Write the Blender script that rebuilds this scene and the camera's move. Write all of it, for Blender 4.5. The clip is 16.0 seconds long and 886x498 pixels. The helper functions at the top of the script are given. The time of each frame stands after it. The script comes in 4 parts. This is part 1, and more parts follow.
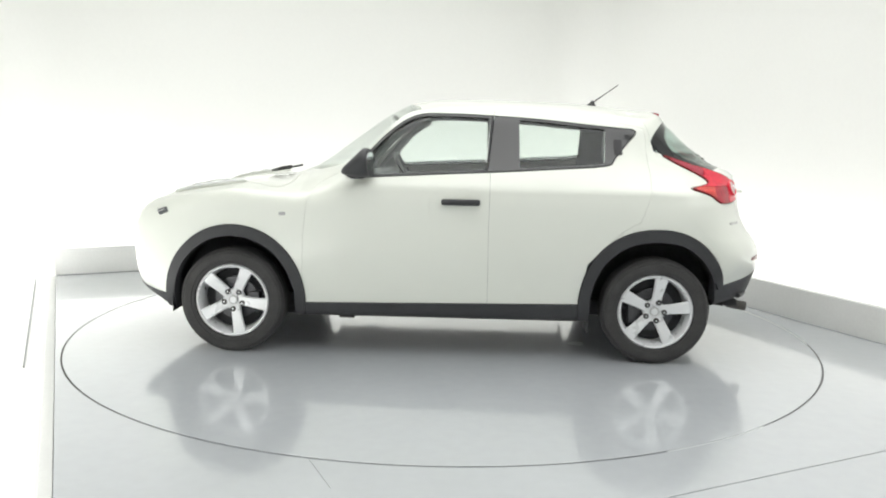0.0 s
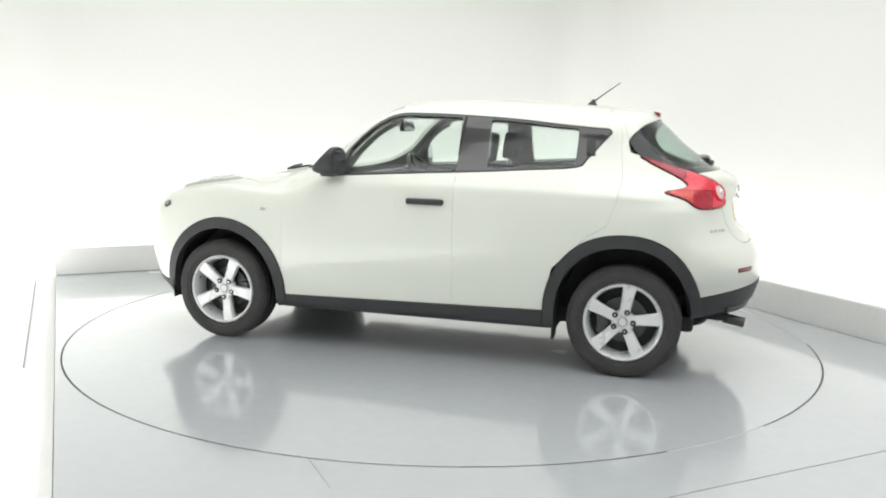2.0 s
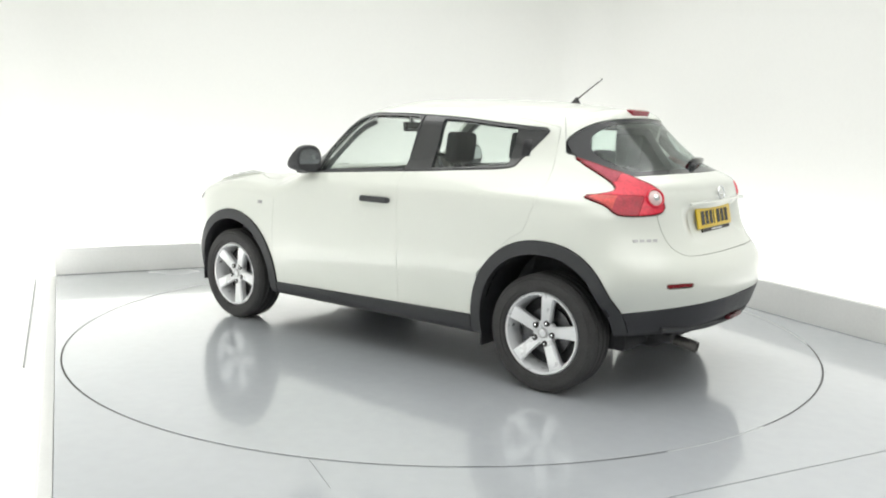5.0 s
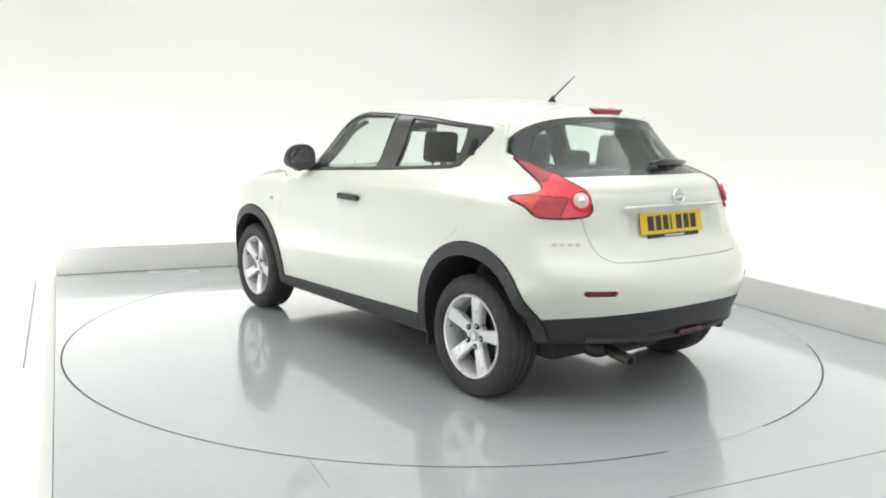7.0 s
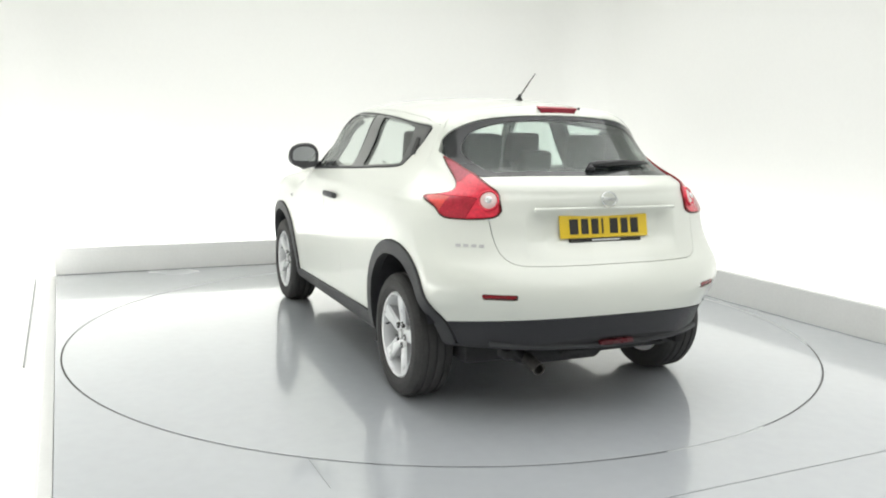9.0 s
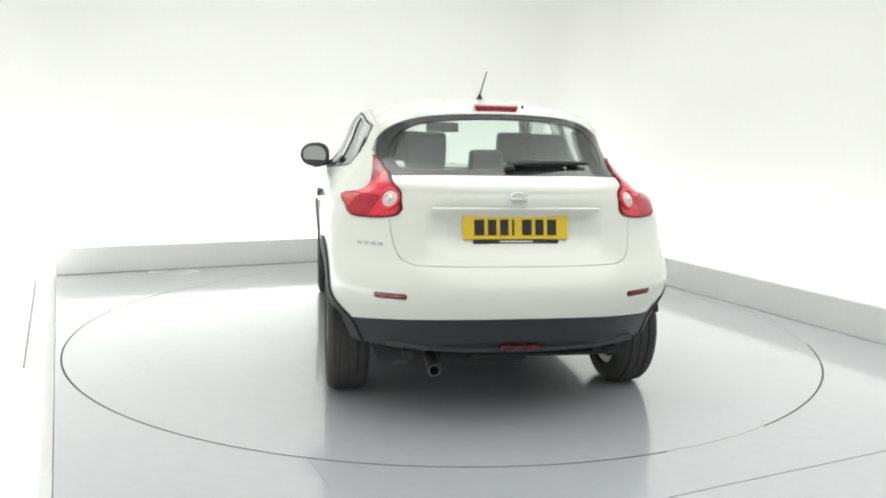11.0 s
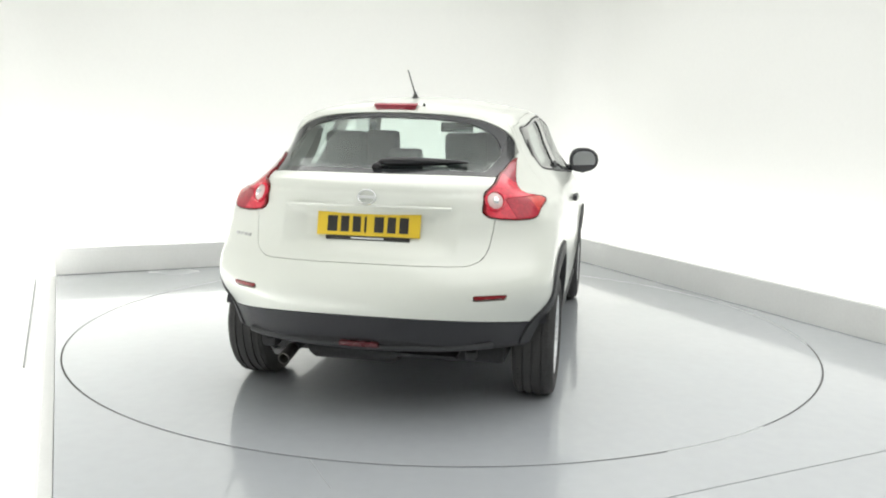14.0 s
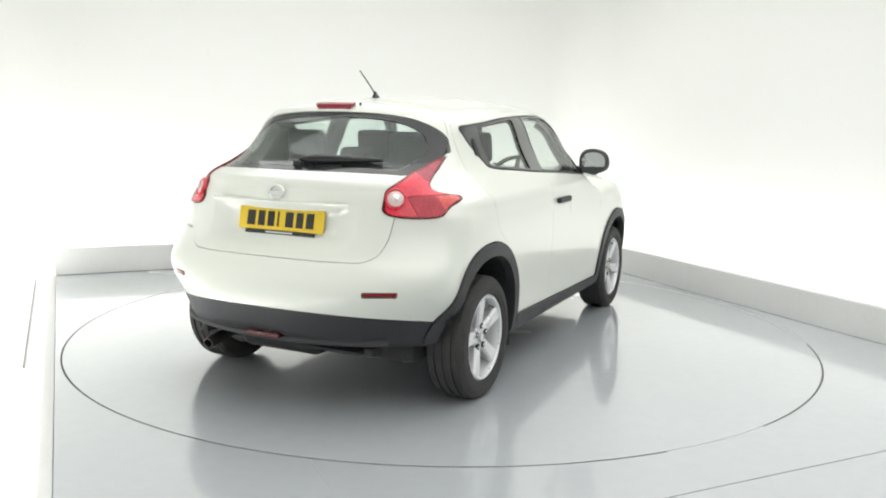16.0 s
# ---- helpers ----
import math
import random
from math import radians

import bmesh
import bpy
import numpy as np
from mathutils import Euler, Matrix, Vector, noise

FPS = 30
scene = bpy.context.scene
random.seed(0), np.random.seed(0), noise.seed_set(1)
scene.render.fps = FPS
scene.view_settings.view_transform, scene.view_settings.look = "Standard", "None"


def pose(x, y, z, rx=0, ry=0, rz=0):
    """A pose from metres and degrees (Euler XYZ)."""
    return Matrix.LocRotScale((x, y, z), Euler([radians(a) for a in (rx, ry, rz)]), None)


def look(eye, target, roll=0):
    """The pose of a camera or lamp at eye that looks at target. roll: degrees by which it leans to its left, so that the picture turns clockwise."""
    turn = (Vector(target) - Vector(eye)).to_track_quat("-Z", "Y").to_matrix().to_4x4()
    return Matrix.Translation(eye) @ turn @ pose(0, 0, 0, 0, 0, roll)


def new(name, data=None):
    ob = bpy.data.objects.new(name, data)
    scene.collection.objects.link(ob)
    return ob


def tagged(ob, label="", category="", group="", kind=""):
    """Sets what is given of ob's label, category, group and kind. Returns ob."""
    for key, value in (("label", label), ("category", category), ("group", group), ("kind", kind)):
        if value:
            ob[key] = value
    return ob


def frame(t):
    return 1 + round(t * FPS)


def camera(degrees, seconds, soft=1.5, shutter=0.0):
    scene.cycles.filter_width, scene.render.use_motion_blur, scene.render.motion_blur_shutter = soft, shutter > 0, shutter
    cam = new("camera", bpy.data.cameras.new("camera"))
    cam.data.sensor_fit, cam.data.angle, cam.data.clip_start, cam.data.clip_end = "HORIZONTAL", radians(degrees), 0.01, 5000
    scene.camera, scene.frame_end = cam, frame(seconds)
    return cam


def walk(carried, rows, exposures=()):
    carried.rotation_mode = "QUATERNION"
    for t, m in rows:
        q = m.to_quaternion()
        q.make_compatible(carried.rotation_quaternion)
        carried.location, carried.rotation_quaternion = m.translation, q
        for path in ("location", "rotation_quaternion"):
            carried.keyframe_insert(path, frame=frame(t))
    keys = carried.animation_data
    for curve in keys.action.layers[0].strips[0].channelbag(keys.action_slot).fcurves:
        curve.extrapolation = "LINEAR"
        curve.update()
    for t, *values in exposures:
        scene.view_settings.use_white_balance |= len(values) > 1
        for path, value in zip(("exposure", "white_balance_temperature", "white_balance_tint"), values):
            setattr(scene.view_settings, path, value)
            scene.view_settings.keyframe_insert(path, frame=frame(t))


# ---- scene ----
cam = camera(56.578, 16.0, soft=2.0)
# a fixed camera on a stand, a little over the car's shoulder
_yaw, _tilt, _lean = radians(-0.0744), radians(-8.5438), 1.1048
EYE = Vector((0.0, -5.695, 1.3985))
_aim = EYE + Vector((math.sin(_yaw) * math.cos(_tilt), math.cos(_yaw) * math.cos(_tilt), math.sin(_tilt)))
STAND = look(EYE, _aim, 1 * _lean)
walk(cam, [(0, STAND), (16, STAND)], exposures=[(0, 0.0, 6500, 10), (16, 0.0, 6500, 10)])

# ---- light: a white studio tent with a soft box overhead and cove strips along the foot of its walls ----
ROOM = 25.0                      # the room's turn against the camera, degrees
ROOM_M = pose(0, 0, 0, 0, 0, ROOM)
LEFT, RIGHT, BACK, FRONT, TALL = -2.95, 3.60, 3.55, -8.0, 3.5

world = bpy.data.worlds.new("world")
scene.world = world
world.use_nodes = True
world.node_tree.nodes["Background"].inputs[0].default_value = (0.9, 0.95, 1.0, 1)
world.node_tree.nodes["Background"].inputs[1].default_value = 0.05


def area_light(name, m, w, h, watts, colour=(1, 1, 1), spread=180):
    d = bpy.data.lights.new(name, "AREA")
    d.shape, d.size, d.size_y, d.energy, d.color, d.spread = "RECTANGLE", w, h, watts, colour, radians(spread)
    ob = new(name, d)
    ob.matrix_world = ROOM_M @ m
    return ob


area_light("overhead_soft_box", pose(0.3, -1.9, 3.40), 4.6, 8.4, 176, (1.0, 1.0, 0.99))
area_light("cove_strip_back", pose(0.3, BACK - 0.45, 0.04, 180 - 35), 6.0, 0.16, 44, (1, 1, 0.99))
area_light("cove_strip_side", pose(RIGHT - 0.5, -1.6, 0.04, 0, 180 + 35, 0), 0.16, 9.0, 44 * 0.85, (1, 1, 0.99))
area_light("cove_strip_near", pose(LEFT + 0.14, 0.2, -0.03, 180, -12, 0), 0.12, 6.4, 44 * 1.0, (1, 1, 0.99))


# ---- materials ----
def material(name, colour, rough=0.5, metal=0.0, vary=0.06, scale=6.0, fine=90.0, bump=0.0, coat=0.0, spec=0.5, rough_vary=0.05, coat_rough=0.04):
    """A surface with cloudy and fine variation in tone and gloss, and a fine relief."""
    m = bpy.data.materials.new(name)
    m.use_nodes = True
    nt = m.node_tree
    b = nt.nodes["Principled BSDF"]
    tc = nt.nodes.new("ShaderNodeTexCoord")
    n1, n2 = nt.nodes.new("ShaderNodeTexNoise"), nt.nodes.new("ShaderNodeTexNoise")
    for n, s, d in ((n1, scale, 4), (n2, fine, 2)):
        n.inputs["Scale"].default_value, n.inputs["Detail"].default_value = s, d
        nt.links.new(tc.outputs["Object"], n.inputs["Vector"])
    add = nt.nodes.new("ShaderNodeMath")
    add.operation = "ADD"
    nt.links.new(n1.outputs["Fac"], add.inputs[0])
    nt.links.new(n2.outputs["Fac"], add.inputs[1])
    ramp = nt.nodes.new("ShaderNodeMapRange")
    ramp.inputs["From Min"].default_value, ramp.inputs["From Max"].default_value = 0.6, 1.4
    ramp.inputs["To Min"].default_value, ramp.inputs["To Max"].default_value = 1 - vary, 1 + vary
    nt.links.new(add.outputs[0], ramp.inputs["Value"])
    mul = nt.nodes.new("ShaderNodeVectorMath")
    mul.operation = "SCALE"
    mul.inputs[0].default_value = colour
    nt.links.new(ramp.outputs["Result"], mul.inputs["Scale"])
    nt.links.new(mul.outputs[0], b.inputs["Base Color"])
    rr = nt.nodes.new("ShaderNodeMapRange")
    rr.inputs["From Min"].default_value, rr.inputs["From Max"].default_value = 0.3, 0.7
    rr.inputs["To Min"].default_value, rr.inputs["To Max"].default_value = max(0.0, rough - rough_vary), min(1.0, rough + rough_vary)
    nt.links.new(n1.outputs["Fac"], rr.inputs["Value"])
    nt.links.new(rr.outputs["Result"], b.inputs["Roughness"])
    b.inputs["Metallic"].default_value = metal
    b.inputs["Coat Weight"].default_value = coat
    b.inputs["Coat Roughness"].default_value = coat_rough
    b.inputs["Specular IOR Level"].default_value = spec
    if bump:
        bp = nt.nodes.new("ShaderNodeBump")
        bp.inputs["Strength"].default_value, bp.inputs["Distance"].default_value = bump, 0.002
        nt.links.new(n2.outputs["Fac"], bp.inputs["Height"])
        nt.links.new(bp.outputs["Normal"], b.inputs["Normal"])
    return m


def glass(name, tint, shine=1.0):
    """Thin glazing: a tinted clear pane whose gloss follows Fresnel."""
    m = bpy.data.materials.new(name)
    m.use_nodes = True
    nt = m.node_tree
    nt.nodes.remove(nt.nodes["Principled BSDF"])
    out = nt.nodes["Material Output"]
    clear, gloss = nt.nodes.new("ShaderNodeBsdfTransparent"), nt.nodes.new("ShaderNodeBsdfGlossy")
    clear.inputs["Color"].default_value = (*tint, 1)
    gloss.inputs["Roughness"].default_value = 0.03
    fr = nt.nodes.new("ShaderNodeLayerWeight")
    fr.inputs["Blend"].default_value = 0.5
    pw = nt.nodes.new("ShaderNodeMath")
    pw.operation = "POWER"
    pw.inputs[1].default_value = 4.0
    nt.links.new(fr.outputs["Facing"], pw.inputs[0])
    sc = nt.nodes.new("ShaderNodeMath")
    sc.operation = "MULTIPLY_ADD"
    sc.inputs[1].default_value, sc.inputs[2].default_value = 0.7 * shine, 0.035 * shine
    nt.links.new(pw.outputs[0], sc.inputs[0])
    mix = nt.nodes.new("ShaderNodeMixShader")
    nt.links.new(sc.outputs[0], mix.inputs[0])
    nt.links.new(clear.outputs[0], mix.inputs[1])
    nt.links.new(gloss.outputs[0], mix.inputs[2])
    nt.links.new(mix.outputs[0], out.inputs["Surface"])
    return m


PAINT = material("white_car_paint", (0.745, 0.768, 0.705), 0.34, vary=0.012, scale=2.5, fine=260, coat=0.85, rough_vary=0.03, coat_rough=0.09)
LINING = material("grey_headlining", (0.42, 0.42, 0.40), 0.9, vary=0.05, bump=0.2)
BLACK = material("black_grained_plastic", (0.034, 0.035, 0.038), 0.55, vary=0.18, scale=9, fine=400, bump=0.35)
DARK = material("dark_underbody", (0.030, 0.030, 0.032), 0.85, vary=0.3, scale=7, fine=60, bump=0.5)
GLOSSBLACK = material("gloss_black_plastic", (0.012, 0.012, 0.014), 0.15, vary=0.1, rough_vary=0.03)
FRIT = material("smoked_black_glass", (0.022, 0.024, 0.026), 0.06, vary=0.1, rough_vary=0.02)
PILLAR = material("glossy_black_pillar", (0.022, 0.023, 0.025), 0.16, vary=0.12, coat=1.0, rough_vary=0.03)
TYRE = material("tyre_rubber", (0.043, 0.042, 0.042), 0.75, vary=0.36, scale=12, fine=140, bump=0.4)
ALLOY = material("silver_painted_alloy", (0.78, 0.79, 0.80), 0.30, metal=0.2, vary=0.05, scale=14, fine=200)
STEEL = material("worn_steel", (0.10, 0.10, 0.105), 0.4, metal=0.9, vary=0.3, scale=18, bump=0.3)
LETTER = material("grey_letter_metal", (0.50, 0.50, 0.50), 0.3, metal=0.3)
BURNT = material("dull_exhaust_steel", (0.10, 0.095, 0.09), 0.45, metal=0.8, vary=0.3, scale=18)
CHROME = material("satin_chrome", (0.78, 0.79, 0.80), 0.12, metal=1.0, vary=0.04)
RED = material("red_lamp_lens", (0.72, 0.034, 0.066), 0.14, vary=0.28, scale=16, fine=70, coat=0.3, spec=0.4, rough_vary=0.03)
REDDARK = material("deep_red_lamp_ribs", (0.20, 0.008, 0.012), 0.2, vary=0.2, scale=20)
REDDEEP = material("deep_red_lens", (0.40, 0.016, 0.035), 0.16, vary=0.35, scale=30, fine=90, coat=0.3, spec=0.35)
REDARM = material("smoky_red_lens", (0.38, 0.032, 0.060), 0.16, vary=0.3, scale=22, coat=0.35, spec=0.35)
FOG = material("dark_fog_lens", (0.09, 0.008, 0.014), 0.3, vary=0.2)
REDSOFT = material("pale_red_lens", (0.60, 0.065, 0.055), 0.20, vary=0.35, scale=34, fine=120, coat=0.3, spec=0.35)
LENS = material("clear_lamp_lens", (0.78, 0.62, 0.60), 0.08, vary=0.06, coat=0.8)
CLEAR = material("clear_lamp_cover", (0.74, 0.755, 0.74), 0.08, vary=0.15, coat=0.8)
BRAKE = material("dull_red_lens", (0.30, 0.022, 0.04), 0.22, vary=0.15, scale=20)
YELLOW = material("yellow_plate", (0.80, 0.56, 0.03), 0.38, vary=0.05, scale=20, rough_vary=0.06)
INK = material("black_plate_ink", (0.02, 0.018, 0.016), 0.5)
CLOTH = material("charcoal_seat_cloth", (0.065, 0.068, 0.072), 0.95, vary=0.25, scale=25, fine=500, bump=0.5)
TRIM = material("grey_cabin_plastic", (0.10, 0.105, 0.11), 0.6, vary=0.12, bump=0.3)
GLASS = glass("side_window_glass", (0.935, 0.962, 0.948))
SCREEN = glass("windscreen_glass", (0.975, 0.99, 0.98), 0.45)
TAILGLASS = glass("rear_window_glass", (0.865, 0.925, 0.90))
MIRROR = material("mirror_glass", (0.50, 0.52, 0.53), 0.03, metal=1.0, vary=0.01, rough_vary=0.01)
FLOOR = material("glossy_grey_floor_paint", (0.505, 0.53, 0.555), 0.25, vary=0.03, scale=0.9, fine=14, rough_vary=0.03, spec=0.5, coat=1.0, coat_rough=0.075)
FLOOR.node_tree.nodes["Principled BSDF"].inputs["Coat IOR"].default_value = 1.58
LINER = material("dusty_black_liner", (0.060, 0.060, 0.068), 0.85, vary=0.3, scale=7, fine=60, bump=0.5)
VALANCE = material("dark_bumper_plastic", (0.020, 0.020, 0.024), 0.48, vary=0.2, scale=9, fine=400, bump=0.3)
# for joints that hardly show: their fading is put into the colour
PALE = material("pale_joint", (0.44, 0.46, 0.47), 0.5)
SEAM = material("dark_joint", (0.03, 0.03, 0.03), 0.8)
FAINT = material("grey_joint", (0.24, 0.245, 0.25), 0.8)
GREYGAP = material("thin_grey_joint", (0.12, 0.12, 0.125), 0.8)
WALLWHITE = material("matt_white_studio_wall", (0.813, 0.818, 0.793), 0.9, vary=0.012, scale=0.6, fine=30, spec=0.2)
KERBWHITE = material("white_painted_board", (0.68, 0.685, 0.67), 0.6, vary=0.04, scale=3, fine=60, spec=0.3)
TROUGH = material("white_trough_floor", (0.84, 0.84, 0.83), 0.8, vary=0.02, scale=2, fine=40)


# ---- builders ----
def mesh_ob(name, v, f, mats, parent=None, label="", normals=None, slots=None, smooth=True):
    me = bpy.data.meshes.new(name)
    me.from_pydata([tuple(map(float, p)) for p in v], [], [tuple(map(int, q)) for q in f])
    for m in (mats if isinstance(mats, (list, tuple)) else [mats]):
        me.materials.append(m)
    if smooth:
        me.polygons.foreach_set("use_smooth", [True] * len(me.polygons))
    if slots is not None:
        me.polygons.foreach_set("material_index", slots)
    me.update()
    if normals is not None:
        me.normals_split_custom_set([tuple(map(float, q)) for q in normals])
    ob = new(name, me)
    ob.parent = parent
    return tagged(ob, label)


def part(name, bm, mat, parent=None, label="", angle=35):
    """Links a bmesh as one mesh object."""
    me = bpy.data.meshes.new(name)
    bmesh.ops.recalc_face_normals(bm, faces=bm.faces)
    for e in bm.edges:
        e.smooth = len(e.link_faces) == 2 and e.calc_face_angle(0) < radians(angle)
    for f in bm.faces:
        f.smooth = True
    bm.to_mesh(me)
    bm.free()
    me.materials.append(mat)
    ob = new(name, me)
    ob.parent = parent
    return tagged(ob, label)


def block(sx, sy, sz, m=None, bevel=0.0, seg=2, bm=None):
    bm2 = bmesh.new()
    bmesh.ops.create_cube(bm2, size=1, matrix=Matrix.Diagonal((sx, sy, sz, 1)))
    if bevel:
        bmesh.ops.bevel(bm2, geom=list(bm2.edges), offset=bevel, segments=seg, profile=0.6, affect="EDGES", clamp_overlap=True)
    if m is not None:
        bm2.transform(m)
    return merged(bm, bm2)


def merged(bm, other):
    if bm is None:
        return other
    me = bpy.data.meshes.new("tmp")
    other.to_mesh(me)
    other.free()
    bm.from_mesh(me)
    bpy.data.meshes.remove(me)
    return bm


def lathe(profile, n=48, m=None, bm=None, closed=True):
    """Turns (radius, height) pairs about the z axis."""
    b = bmesh.new()
    rings = [[b.verts.new((r * math.cos(a), r * math.sin(a), h)) for a in (2 * math.pi * i / n for i in range(n))] for r, h in profile]
    pairs = list(zip(rings, rings[1:])) + ([(rings[-1], rings[0])] if closed else [])
    for p, q in pairs:
        for i in range(n):
            b.faces.new((p[i], p[(i + 1) % n], q[(i + 1) % n], q[i]))
    bmesh.ops.remove_doubles(b, verts=b.verts, dist=1e-5)
    if m is not None:
        b.transform(m)
    return merged(bm, b)


def tube(path, r, n=10, bm=None, taper=1.0):
    """A round bar along points, closed at both ends."""
    b = bmesh.new()
    pts = [Vector(p) for p in path]
    rings = []
    for i, p in enumerate(pts):
        d = (pts[min(i + 1, len(pts) - 1)] - pts[max(i - 1, 0)]).normalized()
        q = d.to_track_quat("Z", "Y").to_matrix()
        rr = r * (1 + (taper - 1) * i / (len(pts) - 1))
        rings.append([b.verts.new(p + q @ Vector((rr * math.cos(a), rr * math.sin(a), 0))) for a in (2 * math.pi * k / n for k in range(n))])
    for p, q in zip(rings, rings[1:]):
        for i in range(n):
            b.faces.new((p[i], p[(i + 1) % n], q[(i + 1) % n], q[i]))
    b.faces.new(rings[0])
    b.faces.new(rings[-1])
    return merged(bm, b)


def plate_of(pts, depth, m=None, bevel=0.0, bm=None):
    """A flat outline in x, y, given thickness along z."""
    b = bmesh.new()
    f = b.faces.new([b.verts.new((x, y, 0)) for x, y in pts])
    r = bmesh.ops.extrude_face_region(b, geom=[f])
    bmesh.ops.translate(b, verts=[e for e in r["geom"] if isinstance(e, bmesh.types.BMVert)], vec=(0, 0, depth))
    if bevel:
        top = [e for e in b.edges if all(abs(q.co.z - depth) < 1e-6 for q in e.verts)]
        bmesh.ops.bevel(b, geom=top, offset=bevel, segments=2, profile=0.6, affect="EDGES", clamp_overlap=True)
    if m is not None:
        b.transform(m)
    return merged(bm, b)


def empty(name, m=None, parent=None):
    ob = new(name)
    ob.empty_display_size = 0.2
    ob.parent = parent
    if m is not None:
        ob.matrix_basis = m
    return ob


# ---- the studio: all given along the platform, u across it and v towards the back, then turned ----
TABLE_R = 2.458
SIDE_NEAR, SIDE_FAR, BACK_EDGE, FRONT_EDGE = -2.49, 2.55, 2.88, -2.82


def room_part(name, bm, mat, label="", parent=None, kind="structure"):
    bm.transform(ROOM_M)
    return tagged(part(name, bm, mat, parent, label), kind=kind)


def ring_floor(u0, u1, v0, v1, z0, z1, r, n=96):
    """A slab with a round hole at the origin."""
    b = bmesh.new()
    per = []
    for i in range(n):
        a = 2 * math.pi * i / n
        c, s = math.cos(a), math.sin(a)
        k = min((u1 if c > 0 else u0) / c if abs(c) > 1e-9 else 1e9, (v1 if s > 0 else v0) / s if abs(s) > 1e-9 else 1e9)
        per.append((c * k, s * k, c * r, s * r))
    for cu, cv in ((u0, v0), (u0, v1), (u1, v0), (u1, v1)):
        i = min(range(n), key=lambda j: (per[j][0] - cu) ** 2 + (per[j][1] - cv) ** 2)
        per[i] = (cu, cv, *per[i][2:])
    rows = [[b.verts.new((p[0], p[1], z)) for p in per] for z in (z1, z0)] + [[b.verts.new((p[2], p[3], z)) for p in per] for z in (z0, z1)]
    for p, q in zip(rows, rows[1:] + rows[:1]):
        for i in range(n):
            b.faces.new((p[i], p[(i + 1) % n], q[(i + 1) % n], q[i]))
    return b


def studio():
    depth = 0.16
    room_part("floor_platform", ring_floor(SIDE_NEAR, SIDE_FAR, FRONT_EDGE, BACK_EDGE, -depth, 0, TABLE_R + 0.005, 192), FLOOR, "glossy pale grey painted platform floor around the turntable")
    # the floor in front of the platform, a thin joint apart
    room_part("floor_front", block(SIDE_FAR - SIDE_NEAR, FRONT_EDGE - 0.006 - FRONT, depth, pose((SIDE_FAR + SIDE_NEAR) / 2, (FRONT_EDGE - 0.006 + FRONT) / 2, -depth / 2)), FLOOR, "glossy pale grey painted floor before the platform")
    room_part("floor_pit", block(RIGHT - LEFT + 0.6, BACK - FRONT + 0.6, 0.3, pose((LEFT + RIGHT) / 2, (BACK + FRONT) / 2, -0.205)), TROUGH, "white floor of the light trough round the platform")
    room_part("trim_edge", block(0.055, BACK_EDGE - FRONT, 0.19, pose(SIDE_NEAR - 0.0295, (BACK_EDGE + FRONT) / 2, -0.093), 0.008), KERBWHITE, "pale edging strip along the platform's open side")
    room_part("trim_joint", block(0.006, 3.2, 0.008, pose(-2.66, 1.7, -0.0525)), FAINT, "thin dark joint in the white trough floor")
    h, th = 0.24, 0.05
    room_part("wall_low_back", block(SIDE_FAR - SIDE_NEAR + 0.02, th, h + depth, pose((SIDE_FAR + SIDE_NEAR) / 2, BACK_EDGE + th / 2 + 0.003, (h - depth) / 2), 0.006), KERBWHITE, "low white upstand board behind the platform")
    room_part("wall_low_side", block(th, BACK_EDGE - FRONT + th, h + depth, pose(SIDE_FAR + th / 2 + 0.003, (BACK_EDGE + FRONT) / 2 + th, (h - depth) / 2), 0.006), KERBWHITE, "low white upstand board along the platform's side")
    room_part("trim_foot_back", block(SIDE_FAR - SIDE_NEAR - 0.02, 0.005, 0.005, pose((SIDE_FAR + SIDE_NEAR) / 2, BACK_EDGE - 0.001, 0.003)), FAINT, "dark joint at the foot of the low back board")
    room_part("trim_foot_side", block(0.005, BACK_EDGE - FRONT - 0.4, 0.004, pose(SIDE_FAR - 0.001, (BACK_EDGE + FRONT) / 2, 0.003)), PALE, "dark joint at the foot of the low side board")
    # short joint in the platform from the turntable towards the front edge
    room_part("trim_seam", block(0.003, 0.30, 0.003, pose(-1.515, -2.10, 0.001)), PALE, "short fine joint in the platform floor")
    # walls with rounded corners, walls and corners one sheet with thickness
    r, z0, z1 = 0.55, -depth - 0.01, TALL
    pts = []
    for cu, cv, a0 in ((RIGHT - r, BACK - r, 0), (LEFT + r, BACK - r, 90), (LEFT + r, FRONT + r, 180), (RIGHT - r, FRONT + r, 270)):
        for i in range(13):
            a = radians(a0 + 90 * i / 12)
            pts.append((cu + r * math.cos(a), cv + r * math.sin(a), math.cos(a), math.sin(a)))
    b = bmesh.new()
    rows = [[b.verts.new((p[0] + p[2] * o, p[1] + p[3] * o, z)) for p in pts] for o, z in ((0, z0), (0, z1), (0.1, z1), (0.1, z0))]
    for p, q in zip(rows, rows[1:] + rows[:1]):
        for i in range(len(pts)):
            b.faces.new((p[i], p[(i + 1) % len(pts)], q[(i + 1) % len(pts)], q[i]))
    room_part("wall_studio", b, WALLWHITE, "seamless matt white studio wall with rounded corners")
    room_part("ceiling", block(RIGHT - LEFT + 0.2, BACK - FRONT + 0.2, 0.1, pose((LEFT + RIGHT) / 2, (BACK + FRONT) / 2, TALL + 0.06)), WALLWHITE, "plain white studio ceiling")


